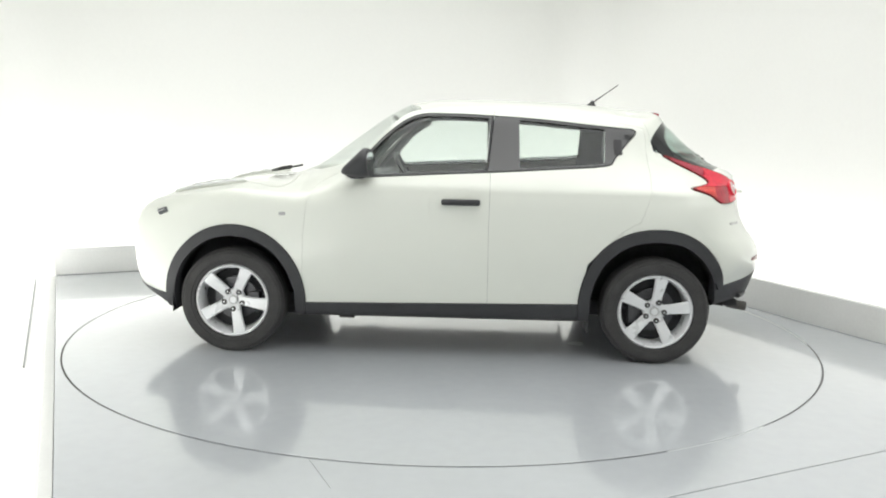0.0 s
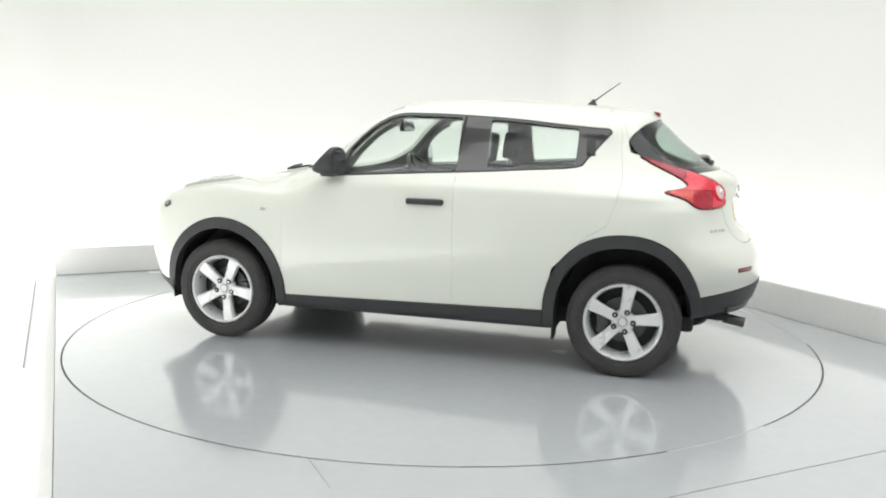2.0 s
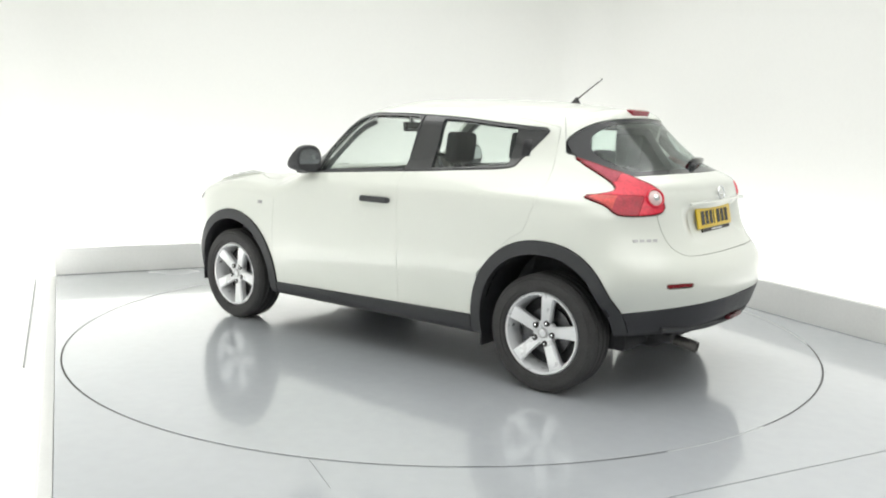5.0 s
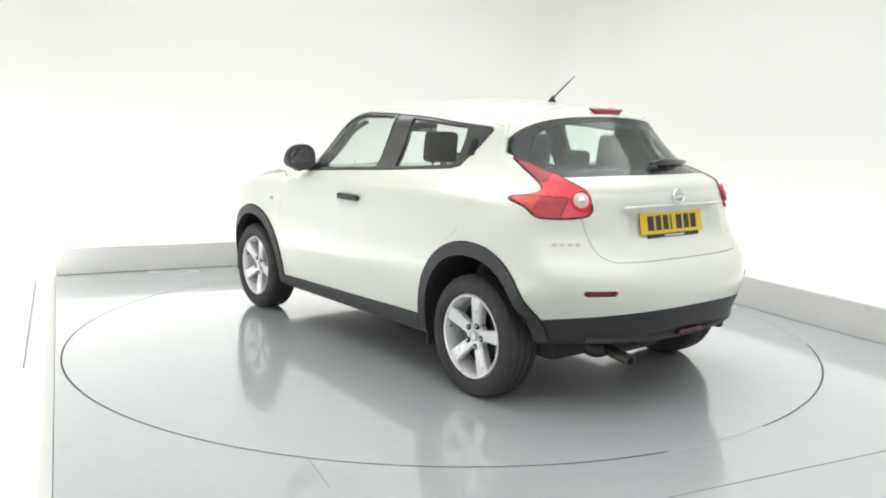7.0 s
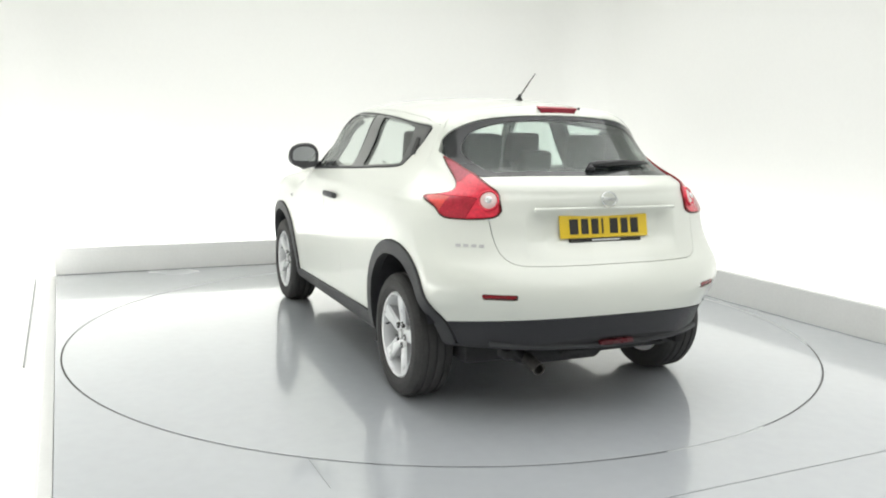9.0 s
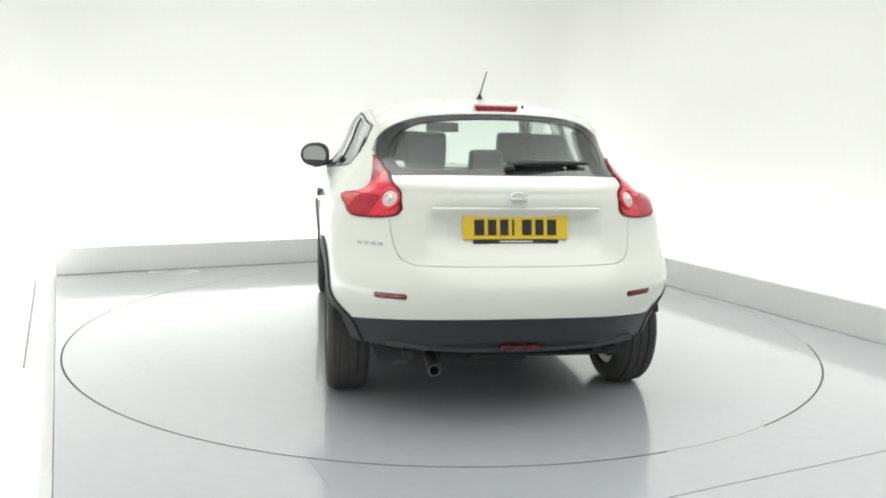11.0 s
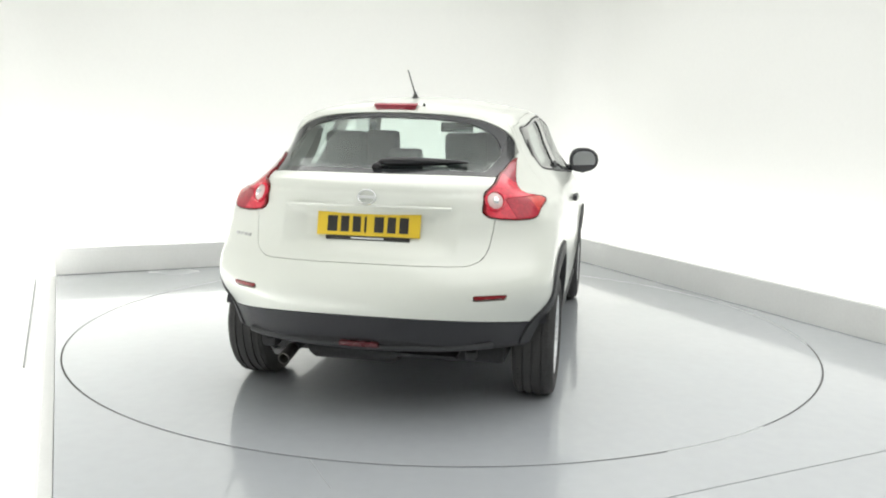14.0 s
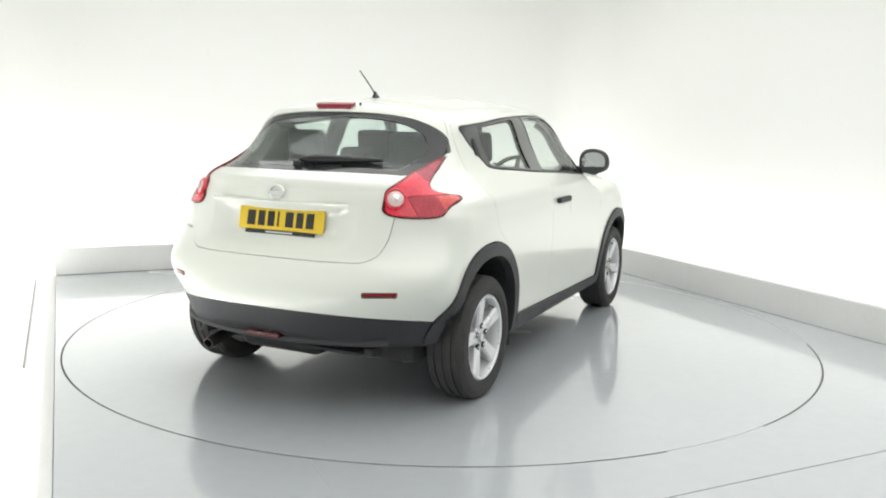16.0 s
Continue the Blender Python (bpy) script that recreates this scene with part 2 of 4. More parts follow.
def gap_arc(a0, a1, half, top=-0.003):
    """A stretch of the narrow gap round the turntable, between two angles."""
    b = bmesh.new()
    n = max(4, int(abs(a1 - a0) / 1.5))
    rows = []
    for i in range(n + 1):
        a = radians(a0 + (a1 - a0) * i / n)
        rows.append([b.verts.new((q * math.cos(a), q * math.sin(a), z)) for q, z in ((TABLE_R - half, top), (TABLE_R + half - 0.001, top), (TABLE_R + half - 0.001, -0.03), (TABLE_R - half, -0.03))])
    for p, q in zip(rows, rows[1:]):
        for i in range(4):
            b.faces.new((p[i], p[(i + 1) % 4], q[(i + 1) % 4], q[i]))
    b.faces.new(rows[0])
    b.faces.new(rows[-1])
    return b


def rim_gap():
    """Open and dark near the camera; elsewhere the gap's fading is put into its colour."""
    for name, a0, a1, mat, label in (
            ("trim_gap_near", 180, 294, SEAM, "open dark gap round the turntable's rim"),
            ("trim_gap_pale", 294, 309, PALE, "stretch of the rim gap painted pale where its line fades"),
            ("trim_gap_side", 309, 352, GREYGAP, "stretch of the rim gap painted grey where its line is faint"),
            ("trim_gap_faded", 352, 452, PALE, "long stretch of the rim gap painted pale where its line fades"),
            ("trim_gap_far", 92, 180, GREYGAP, "stretch of the rim gap painted grey where its line is faint")):
        tagged(part(name, gap_arc(a0, a1, 0.0055, -0.0004 if mat is PALE else -0.003), mat, None, label, angle=12), kind="structure")


def turntable():
    t = tagged(empty("turntable"), "round glossy pale grey turntable set flush in the floor", "turntable")
    part("turntable_top", lathe([(0.0001, 0), (TABLE_R - 0.006, 0), (TABLE_R - 0.006, -0.15), (0.0001, -0.15)], 192, closed=False), FLOOR, t, angle=12)
    part("turntable_hub", lathe([(0.0001, -0.151), (0.35, -0.151), (0.35, -0.158), (0.0001, -0.158)], 48, closed=False), DARK, t, "dark bearing under the turntable")
    return t


# ---- the car's form: x forward, y to its left, z up, origin on the ground midway between the axles ----
AXLE = 1.265
HUB = 0.325
FORE = 1.290                     # the front axle
ROLL = 0.319                     # the tyres' radius


def spline(xs, ys, q):
    """Smooth curve through the points (xs, ys), read at q; runs on level at both ends."""
    xs, ys = np.asarray(xs, float), np.asarray(ys, float)
    d = np.diff(ys) / np.diff(xs)
    h = np.diff(xs)
    m = np.concatenate([[d[0]], np.where(d[:-1] * d[1:] > 0, (h[1:] * d[:-1] + h[:-1] * d[1:]) / (h[1:] + h[:-1]), 0), [d[-1]]])
    q = np.clip(q, xs[0], xs[-1])
    i = np.clip(np.searchsorted(xs, q) - 1, 0, len(xs) - 2)
    t = (q - xs[i]) / h[i]
    a, b = ys[i], ys[i + 1]
    return (2 * t**3 - 3 * t**2 + 1) * a + (t**3 - 2 * t**2 + t) * h[i] * m[i] + (3 * t**2 - 2 * t**3) * b + (t**3 - t**2) * h[i] * m[i + 1]


# half widths along the car, level by level
STATION = [-2.0, -1.6, -1.265, -0.9, -0.4, 0.1, 0.6, 0.95, 1.265, 1.7, 2.1]
LEVELS = [
    (0.20, [.79, .80, .82, .82, .82, .82, .82, .82, .82, .80, .74]),
    (0.35, [.83, .845, .86, .848, .846, .846, .846, .848, .86, .84, .77]),
    (0.45, [.835, .855, .875, .859, .853, .853, .853, .862, .875, .845, .775]),
    (0.56, [.84, .86, .882, .868, .862, .862, .862, .869, .882, .85, .78]),
    (0.65, [.84, .86, .882, .871, .867, .866, .867, .871, .882, .85, .78]),
    (0.80, [.83, .855, .88, .872, .868, .866, .868, .87, .878, .84, .76]),
    (0.98, [.79, .83, .862, .866, .866, .866, .862, .855, .85, .80, .70]),
    (1.04, [.73, .785, .845, .853, .856, .856, .85, .84, .825, .77, .68]),
    (1.08, [.64, .695, .79, .822, .83, .83, .825, .813, .80, .74, .65]),
    (1.16, [.54, .60, .70, .752, .768, .770, .768, .766, .745, .69, .61]),
    (1.30, [.51, .57, .625, .672, .694, .702, .692, .685, .67, .62, .55]),
    (1.40, [.53, .588, .613, .638, .656, .662, .652, .64, .62, .58, .52]),
    (1.47, [.53, .565, .585, .605, .62, .625, .62, .60, .58, .55, .50]),
    (1.60, [.47, .50, .52, .53, .54, .54, .54, .53, .52, .50, .45]),
]
GX = np.arange(-2.2, 2.3, 0.01)
GZ = np.arange(0.1, 1.7, 0.01)
_rows = np.array([spline(STATION, w, GX) for _, w in LEVELS])
WIDTH = np.array([spline([z for z, _ in LEVELS], _rows[:, i], GZ) for i in range(len(GX))])


def half_width(x, z):
    u = np.clip((x - GX[0]) / 0.01, 0, len(GX) - 1.001)
    v = np.clip((z - GZ[0]) / 0.01, 0, len(GZ) - 1.001)
    i, j = u.astype(int), v.astype(int)
    f, g = u - i, v - j
    return (WIDTH[i, j] * (1 - f) + WIDTH[i + 1, j] * f) * (1 - g) + (WIDTH[i, j + 1] * (1 - f) + WIDTH[i + 1, j + 1] * f) * g


TOP_X = [-2.1, -1.62, -1.46, -1.39, -1.345, -1.22, -0.95, -0.57, -0.19, 0.16, 0.30, 0.42, 0.63, 0.94, 1.05, 1.25, 1.50, 1.80, 1.98, 2.10]
TOP_Z = [1.42, 1.435, 1.452, 1.468, 1.500, 1.517, 1.548, 1.567, 1.571, 1.556, 1.525, 1.462, 1.315, 1.105, 1.062, 1.035, 1.005, 0.945, 0.87, 0.76]
TAIL_Z = [0.15, 0.30, 0.45, 0.58, 0.68, 0.735, 0.78, 0.86, 0.98, 1.08, 1.135, 1.165, 1.195, 1.25, 1.30, 1.35, 1.40, 1.45, 1.50, 1.6]
TAIL_X = [-1.86, -1.95, -2.005, -2.03, -2.012, -1.978, -1.940, -1.898, -1.868, -1.855, -1.825, -1.755, -1.695, -1.620, -1.555, -1.497, -1.448, -1.415, -1.42, -1.40]
NOSE_Z = [0.15, 0.28, 0.40, 0.55, 0.70, 0.82, 0.92, 1.05]
NOSE_X = [1.90, 1.99, 2.05, 2.075, 2.075, 2.045, 1.97, 1.80]

BELLY_X = [-2.06, -1.94, -1.75, -1.56, -1.40, 1.45, 1.70, 1.92, 2.12]
BELLY_Z = [0.425, 0.372, 0.345, 0.315, 0.250, 0.240, 0.26, 0.33, 0.36]


def smax(a, b, k):
    h = np.maximum(k - np.abs(a - b), 0) / k
    return np.maximum(a, b) + h * h * k * 0.25


def form(x, y, z):
    """Below 0 inside the bodywork."""
    ya = np.abs(y)
    side = (ya - half_width(x, z)) * 0.9
    screen = np.clip((x - 0.2) / 0.3, 0, 1) * np.clip((1.2 - x) / 0.3, 0, 1)
    top = spline(TOP_X, TOP_Z, x + 0.30 * screen * y * y)
    crown = np.interp(x, [-1.4, -0.9, 0.4, 0.9, 1.3, 2.0], [0.22, 0.24, 0.22, 0.12, 0.05, 0.10])
    wing = 0.028 * np.exp(-((ya - 0.60) / 0.12) ** 2 - ((x - 1.45) / 0.30) ** 2)
    roof = (z - top + crown * y * y - wing) * 0.8
    c = spline([0.3, 0.47, 0.60, 0.95, 1.05, 1.15, 1.25, 1.5], [0.85, 0.78, 0.56, 0.53, 0.66, 0.86, 1.22, 1.10], z)
    recess = 0.046 * np.exp(-((z - 0.912) / 0.088) ** 4) * np.clip((0.43 - ya) / 0.12, 0, 1)    # for the number plate
    tail = (spline(TAIL_Z, TAIL_X, z) + recess + c * ya**3 - x) * 0.75
    nose = (x - spline(NOSE_Z, NOSE_X, z) + 0.75 * ya**4) * 0.8
    f = smax(side, tail, 0.07)
    f = smax(f, nose, 0.10)
    f = smax(f, roof, 0.06)
    under = np.interp(x, BELLY_X, BELLY_Z) + 0.02 * np.clip((ya - 0.55) / 0.25, 0, 1) * np.clip((-x - 1.50) / 0.10, 0, 1)
    return smax(f, (under - z) * 0.9, 0.04)


def grad(p, h=0.004):
    x, y, z = p.T
    g = np.stack([form(x + h, y, z) - form(x - h, y, z), form(x, y + h, z) - form(x, y - h, z), form(x, y, z + h) - form(x, y, z - h)], 1) / (2 * h)
    return g


def onto(p, steps=4):
    """Points drawn onto the bodywork's surface."""
    for _ in range(steps):
        g = grad(p)
        p = p - g * (form(*p.T) / np.maximum((g * g).sum(1), 0.05))[:, None]
    return p


def shell(h=0.022):
    """The bodywork's surface as vertices and triangles."""
    ax = [np.arange(-2.12, 2.22, h), np.arange(-0.935, 0.945, h), np.arange(0.16, 1.64, h)]
    n = [len(a) for a in ax]
    f = form(*[g.ravel() for g in np.meshgrid(*ax, indexing="ij")]).reshape(n)
    s = f < 0
    corner = sum(s[i:n[0] - 1 + i, j:n[1] - 1 + j, k:n[2] - 1 + k].astype(int) for i in (0, 1) for j in (0, 1) for k in (0, 1))
    cells = np.argwhere((corner > 0) & (corner < 8))
    number = -np.ones([m - 1 for m in n], int)
    number[tuple(cells.T)] = np.arange(len(cells))
    v = np.stack([ax[a][cells[:, a]] + h / 2 for a in range(3)], 1)
    tris = []
    for a in range(3):
        b, c = (a + 1) % 3, (a + 2) % 3
        lo = [slice(None)] * 3
        hi = [slice(None)] * 3
        lo[a], hi[a] = slice(0, -1), slice(1, None)
        e = np.argwhere(s[tuple(lo)] != s[tuple(hi)])
        e = e[(e[:, b] > 0) & (e[:, c] > 0) & (e[:, b] < n[b] - 1) & (e[:, c] < n[c] - 1)]
        first = s[tuple(e.T)]
        q = []
        for db, dc in ((1, 1), (0, 1), (0, 0), (1, 0)):
            w = e.copy()
            w[:, b] -= db
            w[:, c] -= dc
            q.append(number[tuple(w.T)])
        q = np.stack(q, 1)
        q[~first] = q[~first][:, ::-1]
        tris += [q[:, [0, 1, 2]], q[:, [0, 2, 3]]]
    v = onto(v, 5)
    return v, np.concatenate(tris)


def cut(v, t, r):
    """Cuts the triangles t along r = 0. Returns all vertices, the triangles where r < 0, and the rest."""
    r = np.where(np.abs(r) < 2e-4, np.where(r < 0, -2e-4, 2e-4), r)
    s = r < 0
    k = s[t].sum(1)
    inside, outside = [t[k == 3]], [t[k == 0]]
    edges, ends = [], []
    for lone, m in ((True, t[k == 1]), (False, t[k == 2])):
        if not len(m):
            continue
        at = np.argmax(s[m] == lone, 1)
        row = np.arange(len(m))
        m = np.stack([m[row, (at + j) % 3] for j in range(3)], 1)
        ends.append((lone, m))
        edges += [m[:, [0, 1]], m[:, [0, 2]]]
    if not ends:
        return v, inside[0], outside[0]
    e = np.sort(np.concatenate(edges), 1)
    uniq, back = np.unique(e, axis=0, return_inverse=True)
    back = back.ravel()
    w = r[uniq[:, 0]] / (r[uniq[:, 0]] - r[uniq[:, 1]])
    nv = v[uniq[:, 0]] * (1 - w)[:, None] + v[uniq[:, 1]] * w[:, None]
    base, pos = len(v), 0
    for lone, m in ends:
        p = base + back[pos:pos + len(m)]
        q = base + back[pos + len(m):pos + 2 * len(m)]
        pos += 2 * len(m)
        one = np.stack([m[:, 0], p, q], 1)
        two = np.concatenate([np.stack([p, m[:, 1], m[:, 2]], 1), np.stack([p, m[:, 2], q], 1)])
        (inside if lone else outside).append(one)
        (outside if lone else inside).append(two)
    return np.concatenate([v, nv]), np.concatenate(inside), np.concatenate(outside)


def rounded(pts, n=5):
    """A closed outline, smoothed through its points."""
    p = np.array(pts, float)
    out = []
    for i in range(len(p)):
        a, b, c, d = p[i - 1], p[i], p[(i + 1) % len(p)], p[(i + 2) % len(p)]
        for t in np.arange(n) / n:
            out.append(0.5 * (2 * b + (c - a) * t + (2 * a - 5 * b + 4 * c - d) * t**2 + (3 * b - a - 3 * c + d) * t**3))
    return np.array(out)


def outline(a, b, pts):
    """Signed distance of the points (a, b) from a closed outline, below 0 inside."""
    p = np.asarray(pts, float)
    best = np.full(len(a), 1e9)
    inside = np.zeros(len(a), bool)
    for (x0, y0), (x1, y1) in zip(p, np.roll(p, -1, 0)):
        dx, dy = x1 - x0, y1 - y0
        t = np.clip(((a - x0) * dx + (b - y0) * dy) / (dx * dx + dy * dy + 1e-12), 0, 1)
        best = np.minimum(best, (a - x0 - t * dx) ** 2 + (b - y0 - t * dy) ** 2)
        if y0 != y1:
            inside ^= ((b < y0) != (b < y1)) & (a < (x1 - x0) * (b - y0) / (y1 - y0) + x0)
    return np.where(inside, -1, 1) * np.sqrt(best)


# ---- the car ----
DLO = [(.60, 1.082), (.555, 1.14), (.395, 1.325), (.205, 1.457), (0, 1.471), (-.27, 1.463), (-.58, 1.445), (-.83, 1.42), (-1.03, 1.403), (-1.14, 1.388),
       (-1.088, 1.315), (-1.008, 1.218), (-.955, 1.174), (-.66, 1.152), (-.37, 1.132), (-.03, 1.114), (.30, 1.095)]
LAMP = [(-1.28, 1.252), (-1.405, 1.214), (-1.50, 1.184), (-1.59, 1.160), (-1.718, 1.112), (-1.762, 1.05), (-1.770, .975), (-1.640, .967), (-1.56, 1.017), (-1.442, 1.055),
        (-1.50, 1.065), (-1.565, 1.082), (-1.545, 1.112), (-1.478, 1.149), (-1.385, 1.193), (-1.32, 1.228)]
PANE_HALF = [(0, 1.168), (.30, 1.168), (.50, 1.162), (.57, 1.160), (.605, 1.20), (.632, 1.25), (.615, 1.31), (.56, 1.375), (.44, 1.428), (.26, 1.452), (0, 1.460)]
GATE_HALF = [(0, .762), (.40, .762), (.50, .768), (.552, .80), (.575, .86), (.588, .955), (.60, 1.02), (.63, 1.12), (.69, 1.25), (.72, 1.36), (.70, 1.60), (0, 1.60)]
SCREEN_HALF = [(0, 1.10), (.40, 1.105), (.56, 1.13), (.63, 1.19), (.60, 1.33), (.55, 1.46), (.48, 1.50), (.25, 1.525), (0, 1.53)]


def both(half):
    return half + [(-y, z) for y, z in reversed(half) if y > 0]


def arch(x, z, front):
    """1 at the outer edge of a wheel arch's trim."""
    dx = x - (FORE - 0.012 if front else -AXLE)
    rise = np.maximum(z - HUB, 0)
    if front:
        return np.sqrt((dx / 0.436) ** 2 + (rise / 0.464) ** 2)
    return ((np.abs(dx) / np.where(dx > 0, 0.460, 0.424)) ** 2.2 + (rise / 0.490) ** 2.2) ** (1 / 2.2)


def foot(x, y):
    """Height of the black lower edge round the car."""
    return np.interp(x, [-2.05, -1.95, -1.70, -1.60, -0.90, -0.83, 0.85, 0.92, 1.6, 1.75, 2.15], [.535, .518, .478, .462, .37, .352, .318, .33, .33, .345, .40])


def main_piece(t):
    """Drops the stray slivers beside the largest connected piece."""
    used, back = np.unique(t.ravel(), return_inverse=True)
    q = back.reshape(-1, 3)
    mark = np.arange(len(used))
    while True:
        low = mark[q].min(1)
        nxt = mark.copy()
        for k in range(3):
            np.minimum.at(nxt, q[:, k], low)
        nxt = nxt[nxt]
        if (nxt == mark).all():
            break
        mark = nxt
    ids, n = np.unique(mark[q[:, 0]], return_counts=True)
    return t[np.isin(mark[q[:, 0]], ids[n > 0.05 * n.max()])]


class Skin:
    """The car's surface, from which the panels are cut one after another."""

    def __init__(self):
        self.v, self.t = shell()

    def take(self, field, gap=0.0):
        self.v, got, rest = cut(self.v, self.t, field(*self.v.T) + gap)
        if gap:
            self.v, _, rest = cut(self.v, rest, field(*self.v.T) - gap)
        self.t = rest
        return got

    def split(self, t, field, gap=0.0):
        self.v, got, rest = cut(self.v, t, field(*self.v.T) + gap)
        if gap:
            self.v, _, rest = cut(self.v, rest, field(*self.v.T) - gap)
        return got, rest

    def panel(self, name, t, mats, parent, label="", out=0.0, thick=0.014):
        """A cut piece as a solid panel, its outer face out proud of the skin."""
        t = main_piece(t)
        used, back = np.unique(t.ravel(), return_inverse=True)
        t = back.reshape(-1, 3)
        p = self.v[used]
        g = grad(p)
        g /= np.linalg.norm(g, axis=1)[:, None]
        n = len(p)
        e = np.concatenate([t[:, [0, 1]], t[:, [1, 2]], t[:, [2, 0]]])
        seen = set(map(tuple, e.tolist()))
        rim = [(a, b) for a, b in e.tolist() if (b, a) not in seen]
        v = np.concatenate([p + g * out, p + g * (out - thick)])
        faces = t.tolist() + (t[:, ::-1] + n).tolist() + [(b, a, a + n, b + n) for a, b in rim]
        normals = np.concatenate([g[t].reshape(-1, 3), -g[t[:, ::-1]].reshape(-1, 3), np.zeros((4 * len(rim), 3))])
        k = 6 * len(t)
        for i, (a, b) in enumerate(rim):
            q = np.cross(v[a] - v[b], v[a + n] - v[a])
            normals[k + 4 * i:k + 4 * i + 4] = q / max(np.linalg.norm(q), 1e-9)
        slots = [0] * len(t) + [1 if len(mats) > 1 else 0] * len(t) + [0] * len(rim)
        return mesh_ob(name, v, faces, mats, parent, label, normals, slots)


def surface_frame(x0, y0, z0):
    """A pose on the skin near a point: z along the surface's normal, x level."""
    p = onto(np.array([[x0, y0, z0]]), 8)[0]
    n = Vector(grad(p[None])[0]).normalized()
    ax = Vector((0, 0, 1)).cross(n).normalized()
    ay = n.cross(ax)
    m = Matrix((ax, ay, n)).transposed().to_4x4()
    m.translation = Vector(p)
    return m


def wheel(car, front, left, turn):
    """Tyre, five-spoked alloy rim, brake disc. The axle runs along the wheel's own z, outwards."""
    s = 1 if left else -1
    w = empty("wheel", Matrix.Translation((FORE if front else -AXLE, s * 0.765, ROLL)) @ pose(0, 0, 0, -90 * s, 0, 0), car)
    R, hw = ROLL + 0.001, 0.102
    prof = [(0.222, -hw * 0.82), (0.232, -hw * 0.98), (0.262, -hw * 1.04), (0.290, -hw * 1.0), (0.307, -hw * 0.90), (R - 0.004, -hw * 0.74), (R, -hw * 0.5)]
    for g in (-0.045, 0.0, 0.045):
        prof += [(R, g - 0.006), (R - 0.008, g - 0.0055), (R - 0.008, g + 0.0055), (R, g + 0.006)]
    prof += [(R, hw * 0.5), (R - 0.004, hw * 0.74), (0.307, hw * 0.90), (0.299, hw * 0.965), (0.296, hw * 0.945), (0.290, hw * 1.0), (0.262, hw * 1.04), (0.250, hw * 1.03), (0.248, hw * 0.995), (0.232, hw * 0.98), (0.222, hw * 0.82)]
    tyre = part("tyre", lathe(prof, 72), TYRE, w, angle=28)
    # tread blocks' cross grooves are shallow slots: raised shoulder lugs all round
    bm = lathe([(R - 0.006, -0.03), (R - 0.006, 0.03), (R - 0.02, 0.03), (R - 0.02, -0.03)], 60)
    for i in range(60):
        a = 2 * math.pi * i / 60
        for z in (-0.064, 0.064):
            bm = block(0.004, 0.026, 0.024, Matrix.Rotation(a, 4, "Z") @ pose(R - 0.0035, 0, z, 0, 0, 0), bm=bm)
    part("tread", bm, TYRE, w)
    rim = part("rim", lathe([(0.2235, 0.088), (0.2165, 0.095), (0.208, 0.091), (0.203, 0.078), (0.196, 0.05), (0.190, -0.07), (0.2235, -0.08), (0.226, 0.0)], 72), ALLOY, w)
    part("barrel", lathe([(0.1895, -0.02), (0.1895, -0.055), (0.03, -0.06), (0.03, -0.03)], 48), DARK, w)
    for k in range(5):
        a = radians(turn + 72 * k) * s
        m = Matrix.Rotation(a, 4, "Z")
        b = bmesh.new()
        sec = []
        for r, half, top, deep in ((0.030, 0.030, 0.060, 0.030), (0.065, 0.031, 0.066, 0.034), (0.11, 0.032, 0.074, 0.040), (0.16, 0.036, 0.083, 0.046), (0.190, 0.039, 0.086, 0.048), (0.206, 0.042, 0.085, 0.046)):
            sec.append([b.verts.new((r, y, z)) for y, z in ((-half, top - 0.012), (-half + 0.007, top), (half - 0.007, top), (half, top - 0.012), (half * 0.7, deep - 0.02), (-half * 0.7, deep - 0.02))])
        for p, q in zip(sec, sec[1:]):
            for i in range(6):
                b.faces.new((p[i], p[(i + 1) % 6], q[(i + 1) % 6], q[i]))
        b.faces.new(sec[0])
        b.faces.new(sec[-1])
        b.transform(m)
        part("spoke", b, ALLOY, w, angle=30)
    part("hub_cap", lathe([(0.0001, 0.072), (0.020, 0.071), (0.026, 0.066), (0.030, 0.058), (0.060, 0.060), (0.066, 0.052), (0.066, 0.02), (0.0001, 0.02)], 40, closed=False), ALLOY, w)
    for k in range(5):
        a = radians(turn - 13 * s + 72 * k) * s
        at = Matrix.Translation((0.058 * math.cos(a), 0.058 * math.sin(a), 0))
        socket = part("bolt_socket", lathe([(0.0001, 0.068), (0.0125, 0.068), (0.0140, 0.0705), (0.0165, 0.069), (0.0165, 0.03), (0.0001, 0.03)], 16, at, closed=False), INK, w, "dark bolt recess")
        part("wheel_bolt", lathe([(0.0001, 0.0745), (0.0060, 0.0740), (0.0080, 0.071), (0.0085, 0.05), (0.0001, 0.05)], 6, at, closed=False), CHROME, socket)
    part("cap_ring", lathe([(0.022, 0.0735), (0.0245, 0.0745), (0.027, 0.0725), (0.027, 0.06), (0.022, 0.06)], 32), LETTER, w)
    part("tyre_valve", tube([(0.186 * math.cos(a + 0.6), 0.186 * math.sin(a + 0.6), 0.06), (0.176 * math.cos(a + 0.6), 0.176 * math.sin(a + 0.6), 0.085)], 0.004, 8), GLOSSBLACK, w)
    part("brake_disc", lathe([(0.05, 0.0), (0.132, 0.0), (0.132, -0.02), (0.05, -0.02)], 48), STEEL, w, "worn steel brake disc")
    part("brake_caliper", block(0.07, 0.13, 0.06, pose(-0.115 * (1 if front else -1), 0.02, -0.005), 0.012), STEEL, w)
    return w


